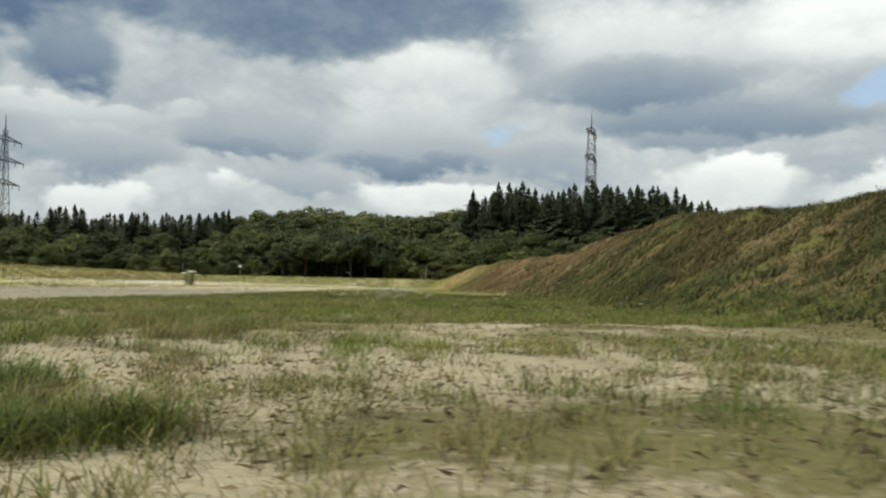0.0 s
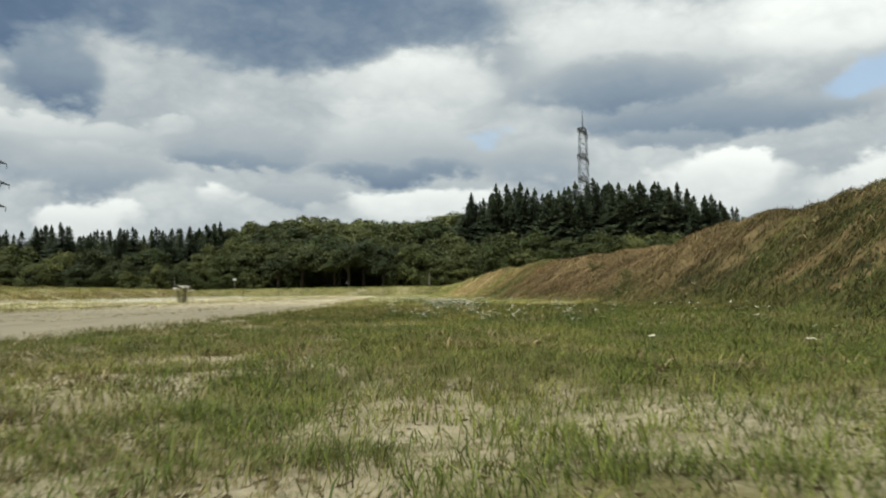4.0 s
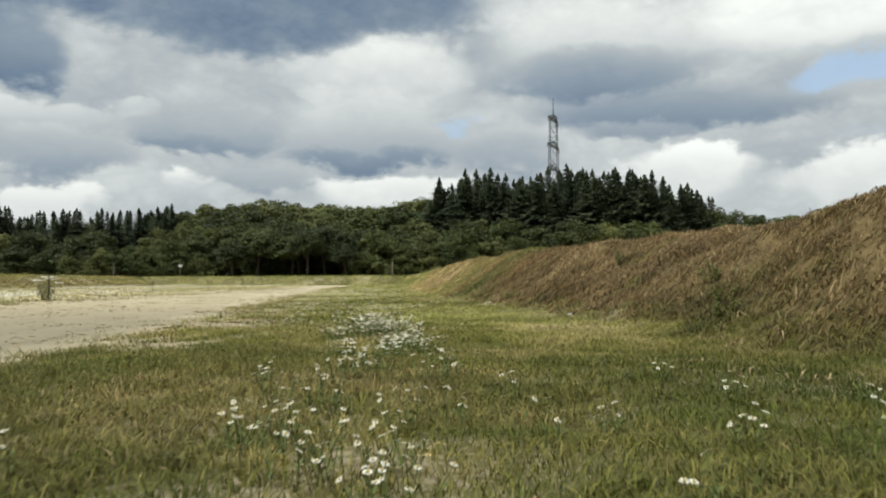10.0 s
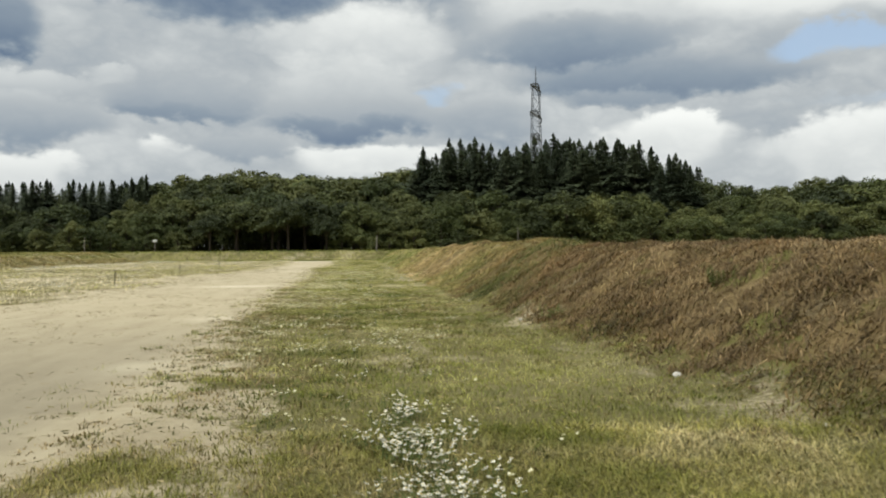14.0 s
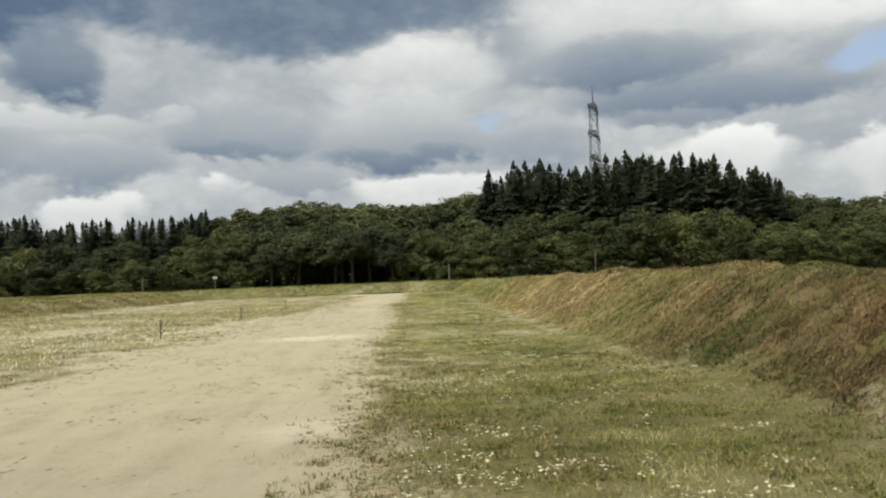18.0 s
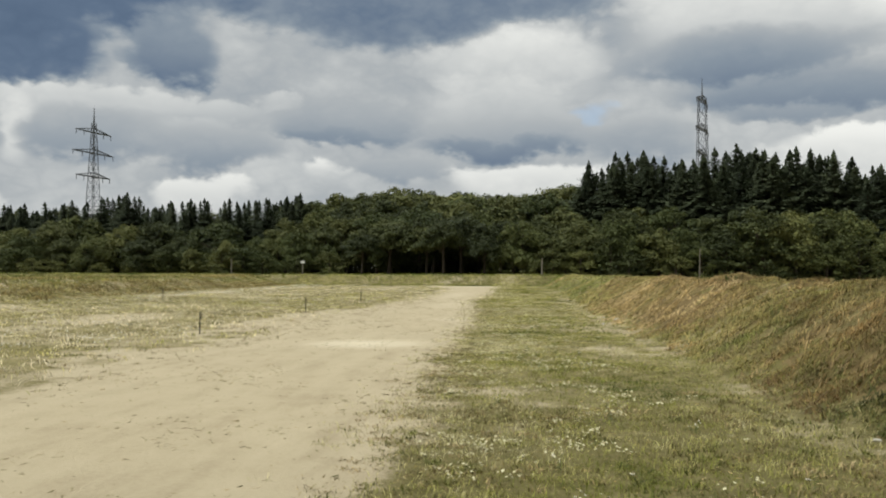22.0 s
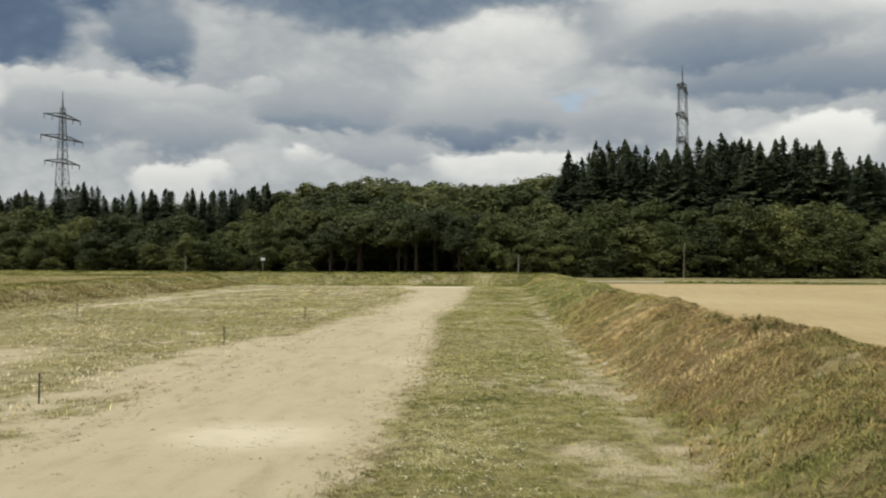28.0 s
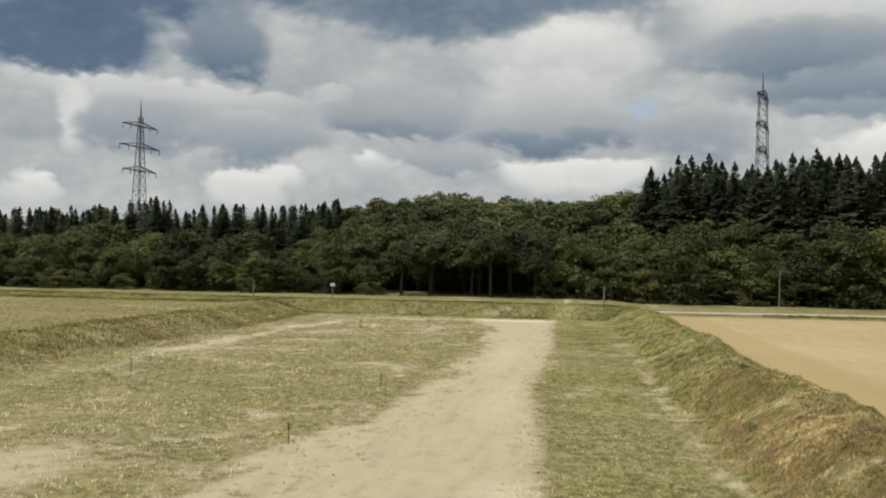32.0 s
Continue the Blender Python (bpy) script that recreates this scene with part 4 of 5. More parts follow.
def bank_tint(rng, x, y):
    d = x - toe(y)
    straw = np.interp(y, [0, 10, 16, 22, 29, 31, 33.5, 36, 38, 42, 46, 52, 58, 66, 85], [0.20, 0.26, 0.48, 0.60, 0.60, 0.50, 0.34, 0.50, 0.64, 0.70, 0.72, 0.64, 0.50, 0.42, 0.28]) - 0.10 * smooth(d, 1.3, 2.0) * smooth(y, 31, 35) * smooth(54 - y, 0, 8)
    straw = straw + (layered(x, y, 2.2, 65) - 0.5) * np.interp(y, [15, 30, 50], [0.55, 0.85, 1.2]) + (layered(x, y, 0.7, 66) - 0.5) * 0.4 + (layered(x, y, 5.0, 60) - 0.5) * np.interp(y, [18, 32, 42, 50], [0.1, 0.15, 0.2, 0.4]) - np.interp(y, [20, 32, 40, 50], [0.18, 0.16, 0.10, 0.05]) * np.exp(-((d - 0.4) / 0.6) ** 2)
    tint = pick_tint(rng, straw, STRAW)
    early = (0.45 * smooth(26 - y, 0, 10))[:, None]
    tint = tint * (1 - early) + pick_tint(rng, straw, WITHERED) * early
    later = smooth(y, 33, 42)[:, None] * (1 - 0.5 * smooth(y, 42, 46) * smooth(58 - y, 0, 5))[:, None]
    tint = tint * (1 - later) + pick_tint(rng, straw, PALE_STRAW) * later
    # dimmed towards the start: cloud shade on the bank painted into the tint
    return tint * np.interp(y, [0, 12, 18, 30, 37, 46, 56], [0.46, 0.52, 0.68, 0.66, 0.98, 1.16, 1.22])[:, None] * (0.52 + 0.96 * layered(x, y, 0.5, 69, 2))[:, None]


def litter(name, x, y, size, tint, label, seed):
    """Flat scraps of dead stalk and leaf lying on the sand."""
    rng = np.random.default_rng(seed)
    n = len(x)
    a, ln, w = rng.uniform(0, 6.28, n), size * rng.uniform(0.4, 1.4, n), size * rng.uniform(0.05, 0.12, n)
    d, s = np.stack([np.cos(a), np.sin(a)], -1), np.stack([-np.sin(a), np.cos(a)], -1)
    p = np.stack([x, y], -1)
    ring = []
    for u, v in ((-1, 0), (-0.2, -1), (1, 0), (0.3, 1)):
        q = p + d * (u * ln)[:, None] + s * (v * w)[:, None]
        ring.append(np.concatenate([q, (ground_height(q[:, 0], q[:, 1]) + rng.uniform(0.002, 0.012, n))[:, None]], 1))
    me = mesh_from(name, np.stack(ring, 1).reshape(-1, 3), np.arange(n)[:, None] * 4 + [0, 1, 2, 3], BLADE)
    put_colour(me, "tint", np.repeat(np.concatenate([tint, np.ones((n, 1))], 1), 4, 0))
    return tagged(new(name, me), label, "plant litter", kind="stuff")


START_CLUMPS = [(0.26, 1.76), (0.32, 1.62), (0.62, 1.28), (0.5, 1.22)]


def build_grass():
    rng = np.random.default_rng(77)
    verge = "short worn green and yellow meadow grass"

    def put(name, x, y, tall, wide, lean, tint, label, **more):
        put.seed += 1
        blades(name, x, y, tall, wide, lean, tint, label, put.seed, **more)

    put.seed = 0
    off_lane = lambda x, y: smooth(x, track_right(y) - 0.1, track_right(y) + 0.9)
    clumped = lambda x, y: turf_share(x, y) * (1 - smooth(y, 19, 27) * 0.6 * (1 - smooth(layered(x, y, 0.6, 55), 0.40, 0.58)))
    # short turf on the verge, thickest beside the bank
    open_right = lambda x, y: (1 - 0.75 * smooth(x, 0.1, 0.7) * smooth(y, 2.6, 3.4) * smooth(5.4 - y, 0, 1.0)) * (1 - 0.85 * smooth(y, 3.4, 3.9) * smooth(5.4 - y, 0, 0.6) * smooth(np.abs(x + 0.15), 0.12, 0.35))
    patchy = lambda x, y: open_right(x, y) * turf_share(x, y) * (1 - smooth(12.5 - y, 0, 3.5) * 0.5 * (1 - smooth(layered(x, y, 1.1, 99), 0.45, 0.62)))
    x, y = scatter(rng, 52000, -3.5, 4.2, 2.0, 15.0, patchy, 0.03, 6)
    put("verge_grass", x, y, 0.043, 0.0034, 1.9, turf_tint(rng, x, y, -0.05), verge)
    x, y = scatter(rng, 3000, -3.5, 4.2, 3.0, 18.0, patchy, 0.025, 12)
    put("verge_grass", x, y, 0.068, 0.003, 1.9, turf_tint(rng, x, y, -0.1), "taller green grass tufts in the verge")
    x, y = scatter(rng, 16000, -2.0, 3.2, 12.6, 20.5, lambda x, y: turf_share(x, y) ** 0.6, 0.05, 10)
    put("verge_grass", x, y, 0.048, 0.0048, 1.9, turf_tint(rng, x, y, 0.02) * (0.72 + 0.75 * layered(x, y, 0.7, 111, 2))[:, None] * (1.06, 1.0, 0.95), "low dense green and olive sward beside the bank")
    x, y = scatter(rng, 60000, -3.6, 3.4, 15.0, 46.0, clumped, 0.05, 6)
    put("verge_grass", x, y, 0.05, 0.0045, 1.5, turf_tint(rng, x, y), verge)
    x, y = scatter(rng, 40000, -5.0, 2.0, 46.0, 103.0, clumped, 0.06, 3)
    put("verge_grass", x, y, 0.06, 0.013, 1.2, turf_tint(rng, x, y), verge)
    # withered tufts on the bare sand at the start, few on the open side towards the bank
    x, y = scatter(rng, 5600, -2.8, 3.6, 0.25, 10.5, lambda x, y: (0.08 + 0.92 * smooth(layered(x, y, 0.9, 78), 0.42, 0.62)) * open_right(x, y), 0.025, 24)
    put("withered_tufts", x, y, 0.046, 0.0021, 1.8, pick_tint(rng, 0.25 + (layered(x, y, 0.8, 79) - 0.5) * 1.5, WITHERED), "fine-leaved green and brown tufts on bare sand")
    # low green sward that thickens away from the start, with sandy gaps
    gaps = lambda x, y: smooth(layered(x, y, 0.9, 103) + 0.10 * smooth(y, 3.0, 4.5) + 0.12 * smooth(y, 7.5, 9.0) * smooth(x, -1.0, 0.0), 0.42, 0.58) * smooth(y + 0.35 * x, 2.2, 3.4) * off_lane(x, y) * open_right(x, y) * (1 - 0.85 * smooth(y, 3.3, 3.8) * smooth(5.5 - y, 0, 0.6) * smooth(np.abs(x + 0.05), 0.15, 0.45))
    x, y = scatter(rng, 4300, -2.6, 3.6, 1.8, 12.0, gaps, 0.03, 34)
    put("verge_grass", x, y, 0.05, 0.0022, 1.9, pick_tint(rng, 0.22 + (layered(x, y, 0.7, 104) - 0.5) * 1.3, MUTED) * (1.5, 1.45, 1.3), "low soft green grass between sandy gaps")
    x, y = scatter(rng, 190, -2.3, -0.1, 1.3, 3.1, lambda x, y: smooth(layered(x, y, 0.6, 105), 0.40, 0.55), 0.035, 60)
    put("verge_grass", x, y, 0.076, 0.0026, 1.6, pick_tint(rng, 0.15 + (layered(x, y, 0.5, 106) - 0.5) * 1.0, MUTED) * 1.25, "tall soft green grass clumps on sand")
    for cx, cy in START_CLUMPS:
        x, y = cx + rng.normal(scale=0.045, size=500), cy + rng.normal(scale=0.045, size=500)
        put("verge_grass", x, y, 0.07, 0.0026, 1.4, pick_tint(rng, 0.12 + (layered(x, y, 0.3, 116) - 0.5) * 0.8, MUTED) * 1.1, "tall soft green grass clump on sand")
    # bigger fine-leaved tufts, blown over to one side
    x, y = scatter(rng, 650, -3.2, 3.4, 0.7, 7.5, lambda x, y: smooth(layered(x, y, 1.0, 77), 0.44, 0.62) * open_right(x, y))
    for spot in ((0.1, 3.0), (0.2, 3.3), (-0.2, 4.1), (-0.1, 4.4), (-0.2, 4.7), (0.22, 3.05), (0.3, 3.45), (0.14, 2.85), (0.3, 2.92), (0.24, 3.2), (-0.2, 2.9), (-0.3, 3.2), (-0.1, 1.9), (0.02, 1.95), (0.2, 2.5), (0.35, 1.45), (0.62, 1.35)):
        for _ in range(3):
            x, y = np.append(x, spot[0] + rng.normal(scale=0.05)), np.append(y, spot[1] + rng.normal(scale=0.05))
    px, py = scatter(rng, 300, -1.8, 0.35, 1.4, 4.6, lambda x, y: (0.25 + 0.75 * smooth(layered(x, y, 0.5, 80), 0.4, 0.6)) * open_right(x, y))
    x, y = np.append(x, px), np.append(y, py)
    way = np.repeat(0.6 + rng.normal(scale=0.8, size=len(x)), 70)
    size = np.repeat(rng.uniform(0.6, 1.5, len(x)), 70)
    px, py = (np.repeat(q, 70) + rng.normal(scale=0.03, size=len(q) * 70) * size for q in (x, y))
    put("withered_tufts", px, py, 0.060 * size, 0.0019, 2.1, pick_tint(rng, 0.25 + (layered(px, py, 0.5, 76) - 0.5) * 1.3, WITHERED), "fine-leaved green tufts bent over on sand", heading=way)
    thin = lambda x, y: (0.1 + 0.9 * smooth(layered(x, y, 0.8, 71), 0.34, 0.62)) * off_lane(x, y) * open_right(x, y)
    x, y = scatter(rng, 8500, -3.8, 4.5, 0.2, 15.0, thin, 0.03, 16)
    put("withered_tufts", x, y, 0.032, 0.0022, 1.6, pick_tint(rng, 0.45 + (layered(x, y, 0.6, 73) - 0.5) * 1.6, WITHERED), "withered grey-brown grass tufts on bare sand")
    x, y = scatter(rng, 1000, -3.8, 4.5, 0.4, 14.0, thin, 0.035, 30)
    put("withered_tufts", x, y, 0.058, 0.0026, 1.7, pick_tint(rng, 0.2 + (layered(x, y, 0.6, 74) - 0.5) * 1.2, WITHERED), "green and brown tufts on bare sand")
    edge = lambda x, y: np.exp(-(((x - track_right(y) - 0.3) / 0.55) ** 2)) + 0.4 * np.exp(-(((x - track_left(y)) / 0.8) ** 2))
    x, y = scatter(rng, 9000, -10.0, -0.6, -1.0, 70.0, edge, 0.03, 12)
    put("withered_tufts", x, y, 0.035, 0.006, 1.5, pick_tint(rng, 0.45 + (layered(x, y, 0.6, 75) - 0.5) * 1.5, ROTTED), "withered low tufts along the edge of the dirt lane")
    x, y = scatter(rng, 60000, -3.5, 4.5, 0.2, 12.0, thin)
    litter("dead_stalks", x, y, 0.0125, pick_tint(rng, rng.uniform(0, 1, len(x)) ** 1.5, HUMUS), "scraps of dead stalk on bare sand", 5)
    x, y = scatter(rng, 70000, -2.6, 3.6, 0.5, 9.0, lambda x, y: 0.15 + 0.85 * smooth(layered(x, y, 0.45, 107), 0.40, 0.62))
    litter("dead_stalks", x, y, 0.0085, pick_tint(rng, 0.6 + (layered(x, y, 0.3, 108) - 0.5) * 1.6, HUMUS), "fine brown fibres of dead grass on sand", 9)
    x, y = scatter(rng, 16000, -10.0, -0.6, 8.0, 50.0, lambda x, y: np.clip(edge(x, y) + 0.06, 0, 1))
    litter("dead_stalks", x, y, 0.045, pick_tint(rng, rng.uniform(0, 0.8, len(x)), ROTTED), "scraps of dead stalk beside the lane", 6)
    # crumbs of earth and stalk strewn over the lane, thicker in places
    x, y = scatter(rng, 26000, -8.4, -2.0, 14.0, 70.0, lambda x, y: (x < track_right(y)) * (x > track_left(y)) * (0.05 + 0.95 * smooth(layered(x, y, 0.9, 117), 0.54, 0.72)))
    litter("lane_crumbs", x, y, 0.035, pick_tint(rng, rng.uniform(0, 0.7, len(x)), ROTTED) * 1.1, "crumbs of earth and dead stalk on the dirt lane", 11)
    # low leafy rosettes: speckled sandy margin of the lane, and dark tufts through the verge
    side = lambda x, y: smooth(x, track_right(y) - 0.4, track_right(y) + 0.2) * smooth(track_right(y) + 2.1 - 0.9 * smooth(y, 20, 27) - x, 0, 0.9) * (0.25 + 0.75 * smooth(layered(x, y, 0.5, 81), 0.4, 0.6))
    x, y = scatter(rng, 12000, -4.4, 0.4, 6.0, 42.0, side, 0.045, 12)
    put("leaf_rosettes", x, y, 0.028, 0.010, 1.9, pick_tint(rng, 0.5 + (layered(x, y, 0.4, 82) - 0.5) * 1.8, ROTTED) * 1.15, "low olive and brown leaf rosettes on the sandy margin of the lane")
    x, y = scatter(rng, 9500, -3.0, 3.4, 7.0, 36.0, lambda x, y: turf_share(x, y) * smooth(layered(x, y, 0.9, 83), 0.45, 0.65), 0.04, 14)
    put("leaf_rosettes", x, y, 0.05, 0.010, 1.7, pick_tint(rng, 0.35 + (layered(x, y, 0.5, 84) - 0.5) * 1.6, ROTTED) * np.interp(y, [14, 22], [1.0, 1.3])[:, None], "darker green and brown tufts in the verge")
    x, y = scatter(rng, 4200, -8.0, 0.5, 4.0, 14.0, lambda x, y: smooth(layered(x, y, 0.8, 85), 0.42, 0.6) * smooth(-0.2 - x, 0, 1.0) * off_lane(x, y), 0.045, 18)
    put("leaf_rosettes", x, y, 0.04, 0.006, 1.6, pick_tint(rng, 0.3 + (layered(x, y, 0.5, 86) - 0.5) * 1.6, ROTTED), "brownish low tufts scattered over bare sand")
    # long dry grass in tussocks on the bank
    for count, y0, y1, per, tall, wide in ((46000, 3.0, 34.0, 10, 0.072, 0.012), (20000, 34.0, 60.0, 9, 0.085, 0.014), (10000, 60.0, 108.0, 8, 0.14, 0.02)):
        x, y = scatter(rng, count, -1.6, 8.6, y0, y1, lambda x, y: bank_share(x, y) * (0.3 + 0.7 * smooth(layered(x, y, 0.6, 67), 0.35, 0.6)))
        away = np.where(layered(x, y, 0.5, 68) > 0.5, 1.0, -1.0) * math.pi / 2 + rng.normal(scale=0.9, size=len(x))
        size = rng.uniform(0.6, 1.5, len(x))
        px = np.repeat(x, per) + rng.normal(scale=0.06, size=len(x) * per)
        py = np.repeat(y, per) + rng.normal(scale=0.06, size=len(x) * per)
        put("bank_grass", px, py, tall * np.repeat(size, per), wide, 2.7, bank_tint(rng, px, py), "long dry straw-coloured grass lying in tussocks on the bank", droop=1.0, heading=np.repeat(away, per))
    # tangled pale straw lying in loose clods
    x, y = scatter(rng, 9000, -1.0, 7.6, 12.0, 70.0, lambda x, y: bank_share(x, y) * smooth(layered(x, y, 0.8, 112), 0.46, 0.62))
    size = np.repeat(rng.uniform(0.6, 1.5, len(x)), 9)
    px, py = (np.repeat(q, 9) + rng.normal(scale=0.07, size=len(q) * 9) * size for q in (x, y))
    # straw also dimmed towards the start, with the same cloud shade in its colour
    tone = pick_tint(rng, 0.75 + 0.25 * rng.normal(size=len(x)), PALE_STRAW) * rng.uniform(0.6, 1.0, len(x))[:, None] * np.interp(y, [12, 30, 45], [0.72, 0.68, 0.95])[:, None] * (1.0, 0.90, 0.92)
    put("bank_straw", px, py, 0.085 * size, 0.011, 2.7, np.repeat(tone, 9, 0), "tangled pale straw in loose clods on the bank", droop=1.0)
    # domed tussocks that make the bank lumpy, each of one colour
    x, y = scatter(rng, 9000, -1.0, 8.4, 5.0, 66.0, lambda x, y: bank_share(x, y) * (0.2 + 0.8 * smooth(layered(x, y, 1.2, 95), 0.4, 0.6)))
    size = rng.uniform(0.6, 1.4, len(x))
    mixed = smooth(y, 34, 50)[:, None] * 0.45
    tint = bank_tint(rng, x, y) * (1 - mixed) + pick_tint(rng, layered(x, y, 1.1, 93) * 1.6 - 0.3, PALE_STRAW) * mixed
    kind = layered(x, y, 0.8, 91) + rng.normal(scale=0.08, size=len(x))
    odd = (0.45 * smooth(y, 24, 34))[:, None]
    tint = np.where((kind > 0.58)[:, None], tint * (1 - odd) + np.array((0.27, 0.155, 0.06)) * odd, tint)
    tint = np.where((kind < 0.40)[:, None], tint * (1 - 0.7 * odd) + np.array((0.125, 0.145, 0.035)) * 0.7 * odd, tint)
    tint = np.clip(tint * rng.uniform(0.7, 1.3, len(x))[:, None], 0, 0.6)
    spread = rng.normal(size=(2, len(x), 40)) * 0.085 * size[None, :, None]
    px, py = (x[:, None] + spread[0]).ravel(), (y[:, None] + spread[1]).ravel()
    dome = np.exp(-((spread / 0.13) ** 2).sum(0)).ravel()
    put("bank_tussocks", px, py, 0.115 * np.repeat(size, 40) * (0.35 + 0.65 * dome), 0.012, 1.8, np.repeat(tint, 40, 0), "domed tussocks of dry and green grass on the bank", droop=0.9, heading=np.arctan2(spread[1], spread[0]).ravel())
    # cut straw and dead leaves lying on the verge and in the meadow
    x, y = scatter(rng, 36000, -3.2, 2.8, 10.5, 60.0, lambda x, y: turf_share(x, y) * (1 - 0.75 * smooth(x, 1.0, 1.8) * smooth(23 - y, 0, 4)))
    litter("dead_stalks", x, y, 0.03, pick_tint(rng, rng.uniform(0.3, 1, len(x)), PALE_STRAW), "pale dry stalks lying on the verge", 7)
    x, y = scatter(rng, 30000, -24.0, -8.4, 24.0, 100.0, lambda x, y: 0.2 + 0.8 * smooth(layered(x, y, 0.8, 96), 0.4, 0.6))
    litter("dead_stalks", x, y, 0.06, pick_tint(rng, rng.uniform(0.3, 1, len(x)), PALE_STRAW), "pale dry stalks lying in the meadow", 8)
    # upright stalks on the crest
    x, y = scatter(rng, 3000, -1.0, 8.0, 4.0, 80.0, lambda x, y: np.exp(-(((x - toe(y) - 2.6) / 0.7) ** 2)), 0.05, 3)
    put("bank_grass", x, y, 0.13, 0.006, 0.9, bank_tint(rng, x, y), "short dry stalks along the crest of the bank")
    # meadow on the other side of the lane, and the far banks
    x, y = scatter(rng, 70000, -27.0, -6.8, 16.0, 103.0, lambda x, y: clumped(x, y) * (x < track_left(y) + 0.5), 0.08, 3)
    put("meadow_grass", x, y, 0.085, 0.013, 1.2, turf_tint(rng, x, y, 0.30) * (0.75 + 1.0 * layered(x, y, 1.1, 64, 2))[:, None] * (1.12, 1.08, 1.3), "pale green meadow grass with white flowers")
    x, y = scatter(rng, 9000, -25.0, -8.2, 16.0, 103.0, lambda x, y: smooth(layered(x, y, 1.1, 87), 0.42, 0.62) * (x < track_left(y) - 0.1), 0.07, 10)
    put("meadow_grass", x, y, 0.07, 0.009, 1.5, pick_tint(rng, 0.35 + (layered(x, y, 1.3, 88) - 0.5) * 1.6, ROTTED), "brownish low tufts in the meadow")
    x, y = scatter(rng, 26000, -60.0, 1.0, 101.5, 108.0, lambda x, y: np.ones_like(x), 0.15, 2)
    put("far_bank_grass", x, y, 0.14, 0.03, 1.4, turf_tint(rng, x, y, -0.28), "rough green grass on the far bank")
    x, y = scatter(rng, 9000, 13.0, 120.0, 110.6, 113.6, lambda x, y: 0.3 + 0.7 * smooth(layered(x, y, 3.0, 115), 0.35, 0.6), 0.15, 3)
    put("field_margin_grass", x, y, 0.22, 0.04, 0.9, turf_tint(rng, x, y, -0.2), "rough green grass between the grain field and the road")
    x, y = scatter(rng, 9000, -28.0, -23.6, 35.0, 103.0, lambda x, y: 0.3 + 0.7 * smooth(layered(x, y, 1.2, 97), 0.4, 0.6), 0.14, 5)
    face = bank_tint(rng, x, np.full(len(x), 44.0)) * (0.5 + 0.8 * layered(x, y, 1.0, 94, 2))[:, None]
    put("far_bank_grass", x, y, 0.18, 0.028, 1.3, face, "rough green and brown grass on the side bank")
    x, y = scatter(rng, 12000, -46.0, -27.5, 35.0, 103.0, lambda x, y: np.ones_like(x), 0.15, 2)
    put("far_bank_grass", x, y, 0.1, 0.03, 1.3, pick_tint(rng, 0.6 + (layered(x, y, 4.0, 98) - 0.5) * 0.6, PALE_STRAW), "pale dry grass on the flat top behind the side bank")


build_grass()


# ---- white flowers ----
PETAL = plain_material("white_petal", (0.80, 0.77, 0.66), 0.7, 0.08, 60)
CREAM = plain_material("cream_petal", (0.62, 0.58, 0.36), 0.7, 0.15, 60)
YELLOW = plain_material("yellow_flower_disc", (0.55, 0.38, 0.03), 0.7, 0.2, 90)
STEM = plain_material("green_flower_stem", (0.10, 0.125, 0.035), 0.7, 0.3, 40)


def flower_head_mesh(seed, size):
    """A ray flower: nine cupped petals round a domed disc."""
    rng = np.random.default_rng(seed)
    v, f = [], []
    tilt = Euler((rng.normal(scale=0.4), rng.normal(scale=0.4), 0)).to_matrix()
    for k in range(9):
        a, n0 = 2 * math.pi * k / 9, len(v)
        long = rng.uniform(0.8, 1.1)
        for rad, off, up in ((0.2, 0.0, 0.0), (0.75, -0.28, 0.1), (1.0, 0.0, rng.uniform(-0.15, 0.1)), (0.75, 0.28, 0.1)):
            v.append(tilt @ Vector((size * long * rad * math.cos(a + off), size * long * rad * math.sin(a + off), size * up)))
        f.append((n0, n0 + 1, n0 + 2, n0 + 3))
    n0 = len(v)
    v += [tilt @ Vector((size * 0.3 * math.cos(math.pi * k / 3), size * 0.3 * math.sin(math.pi * k / 3), 0.003)) for k in range(6)]
    v.append(tilt @ Vector((0, 0, size * 0.25)))
    f += [(n0 + k, n0 + (k + 1) % 6, n0 + 6) for k in range(6)]
    me = mesh_from("flower_head", [tuple(p) for p in v], f, PETAL)
    me.materials.append(YELLOW)
    me.polygons.foreach_set("material_index", np.array([0] * 9 + [1] * 6, np.int32))
    return me


def stem_mesh(seed, tall):
    rng = np.random.default_rng(seed)
    bm = bmesh.new()
    dx, dy = rng.normal(scale=0.02, size=2)
    tube(bm, [(0, 0, -0.03), (dx * 0.4, dy * 0.4, tall * 0.5), (dx, dy, tall)], [0.0017, 0.0015, 0.0011], 3)
    for q in (0.2, 0.4, 0.6):
        b = rng.uniform(0, 6.28)
        p0 = Vector((dx * q, dy * q, tall * q))
        p1 = p0 + Vector((0.028 * math.cos(b), 0.028 * math.sin(b), 0.016))
        w = Vector((-math.sin(b), math.cos(b), 0)) * 0.004
        bm.faces.new([bm.verts.new(c) for c in (p0, (p0 + p1) / 2 + w, p1, (p0 + p1) / 2 - w)])
    me = bpy.data.meshes.new("stem")
    bm.to_mesh(me)
    bm.free()
    me.materials.append(STEM)
    return me, (dx, dy, tall)


HEADS = [flower_head_mesh(300 + k, 0.0086 + 0.001 * k) for k in range(4)]
STEMS = [stem_mesh(320 + k, 0.07 + 0.016 * k) for k in range(5)]


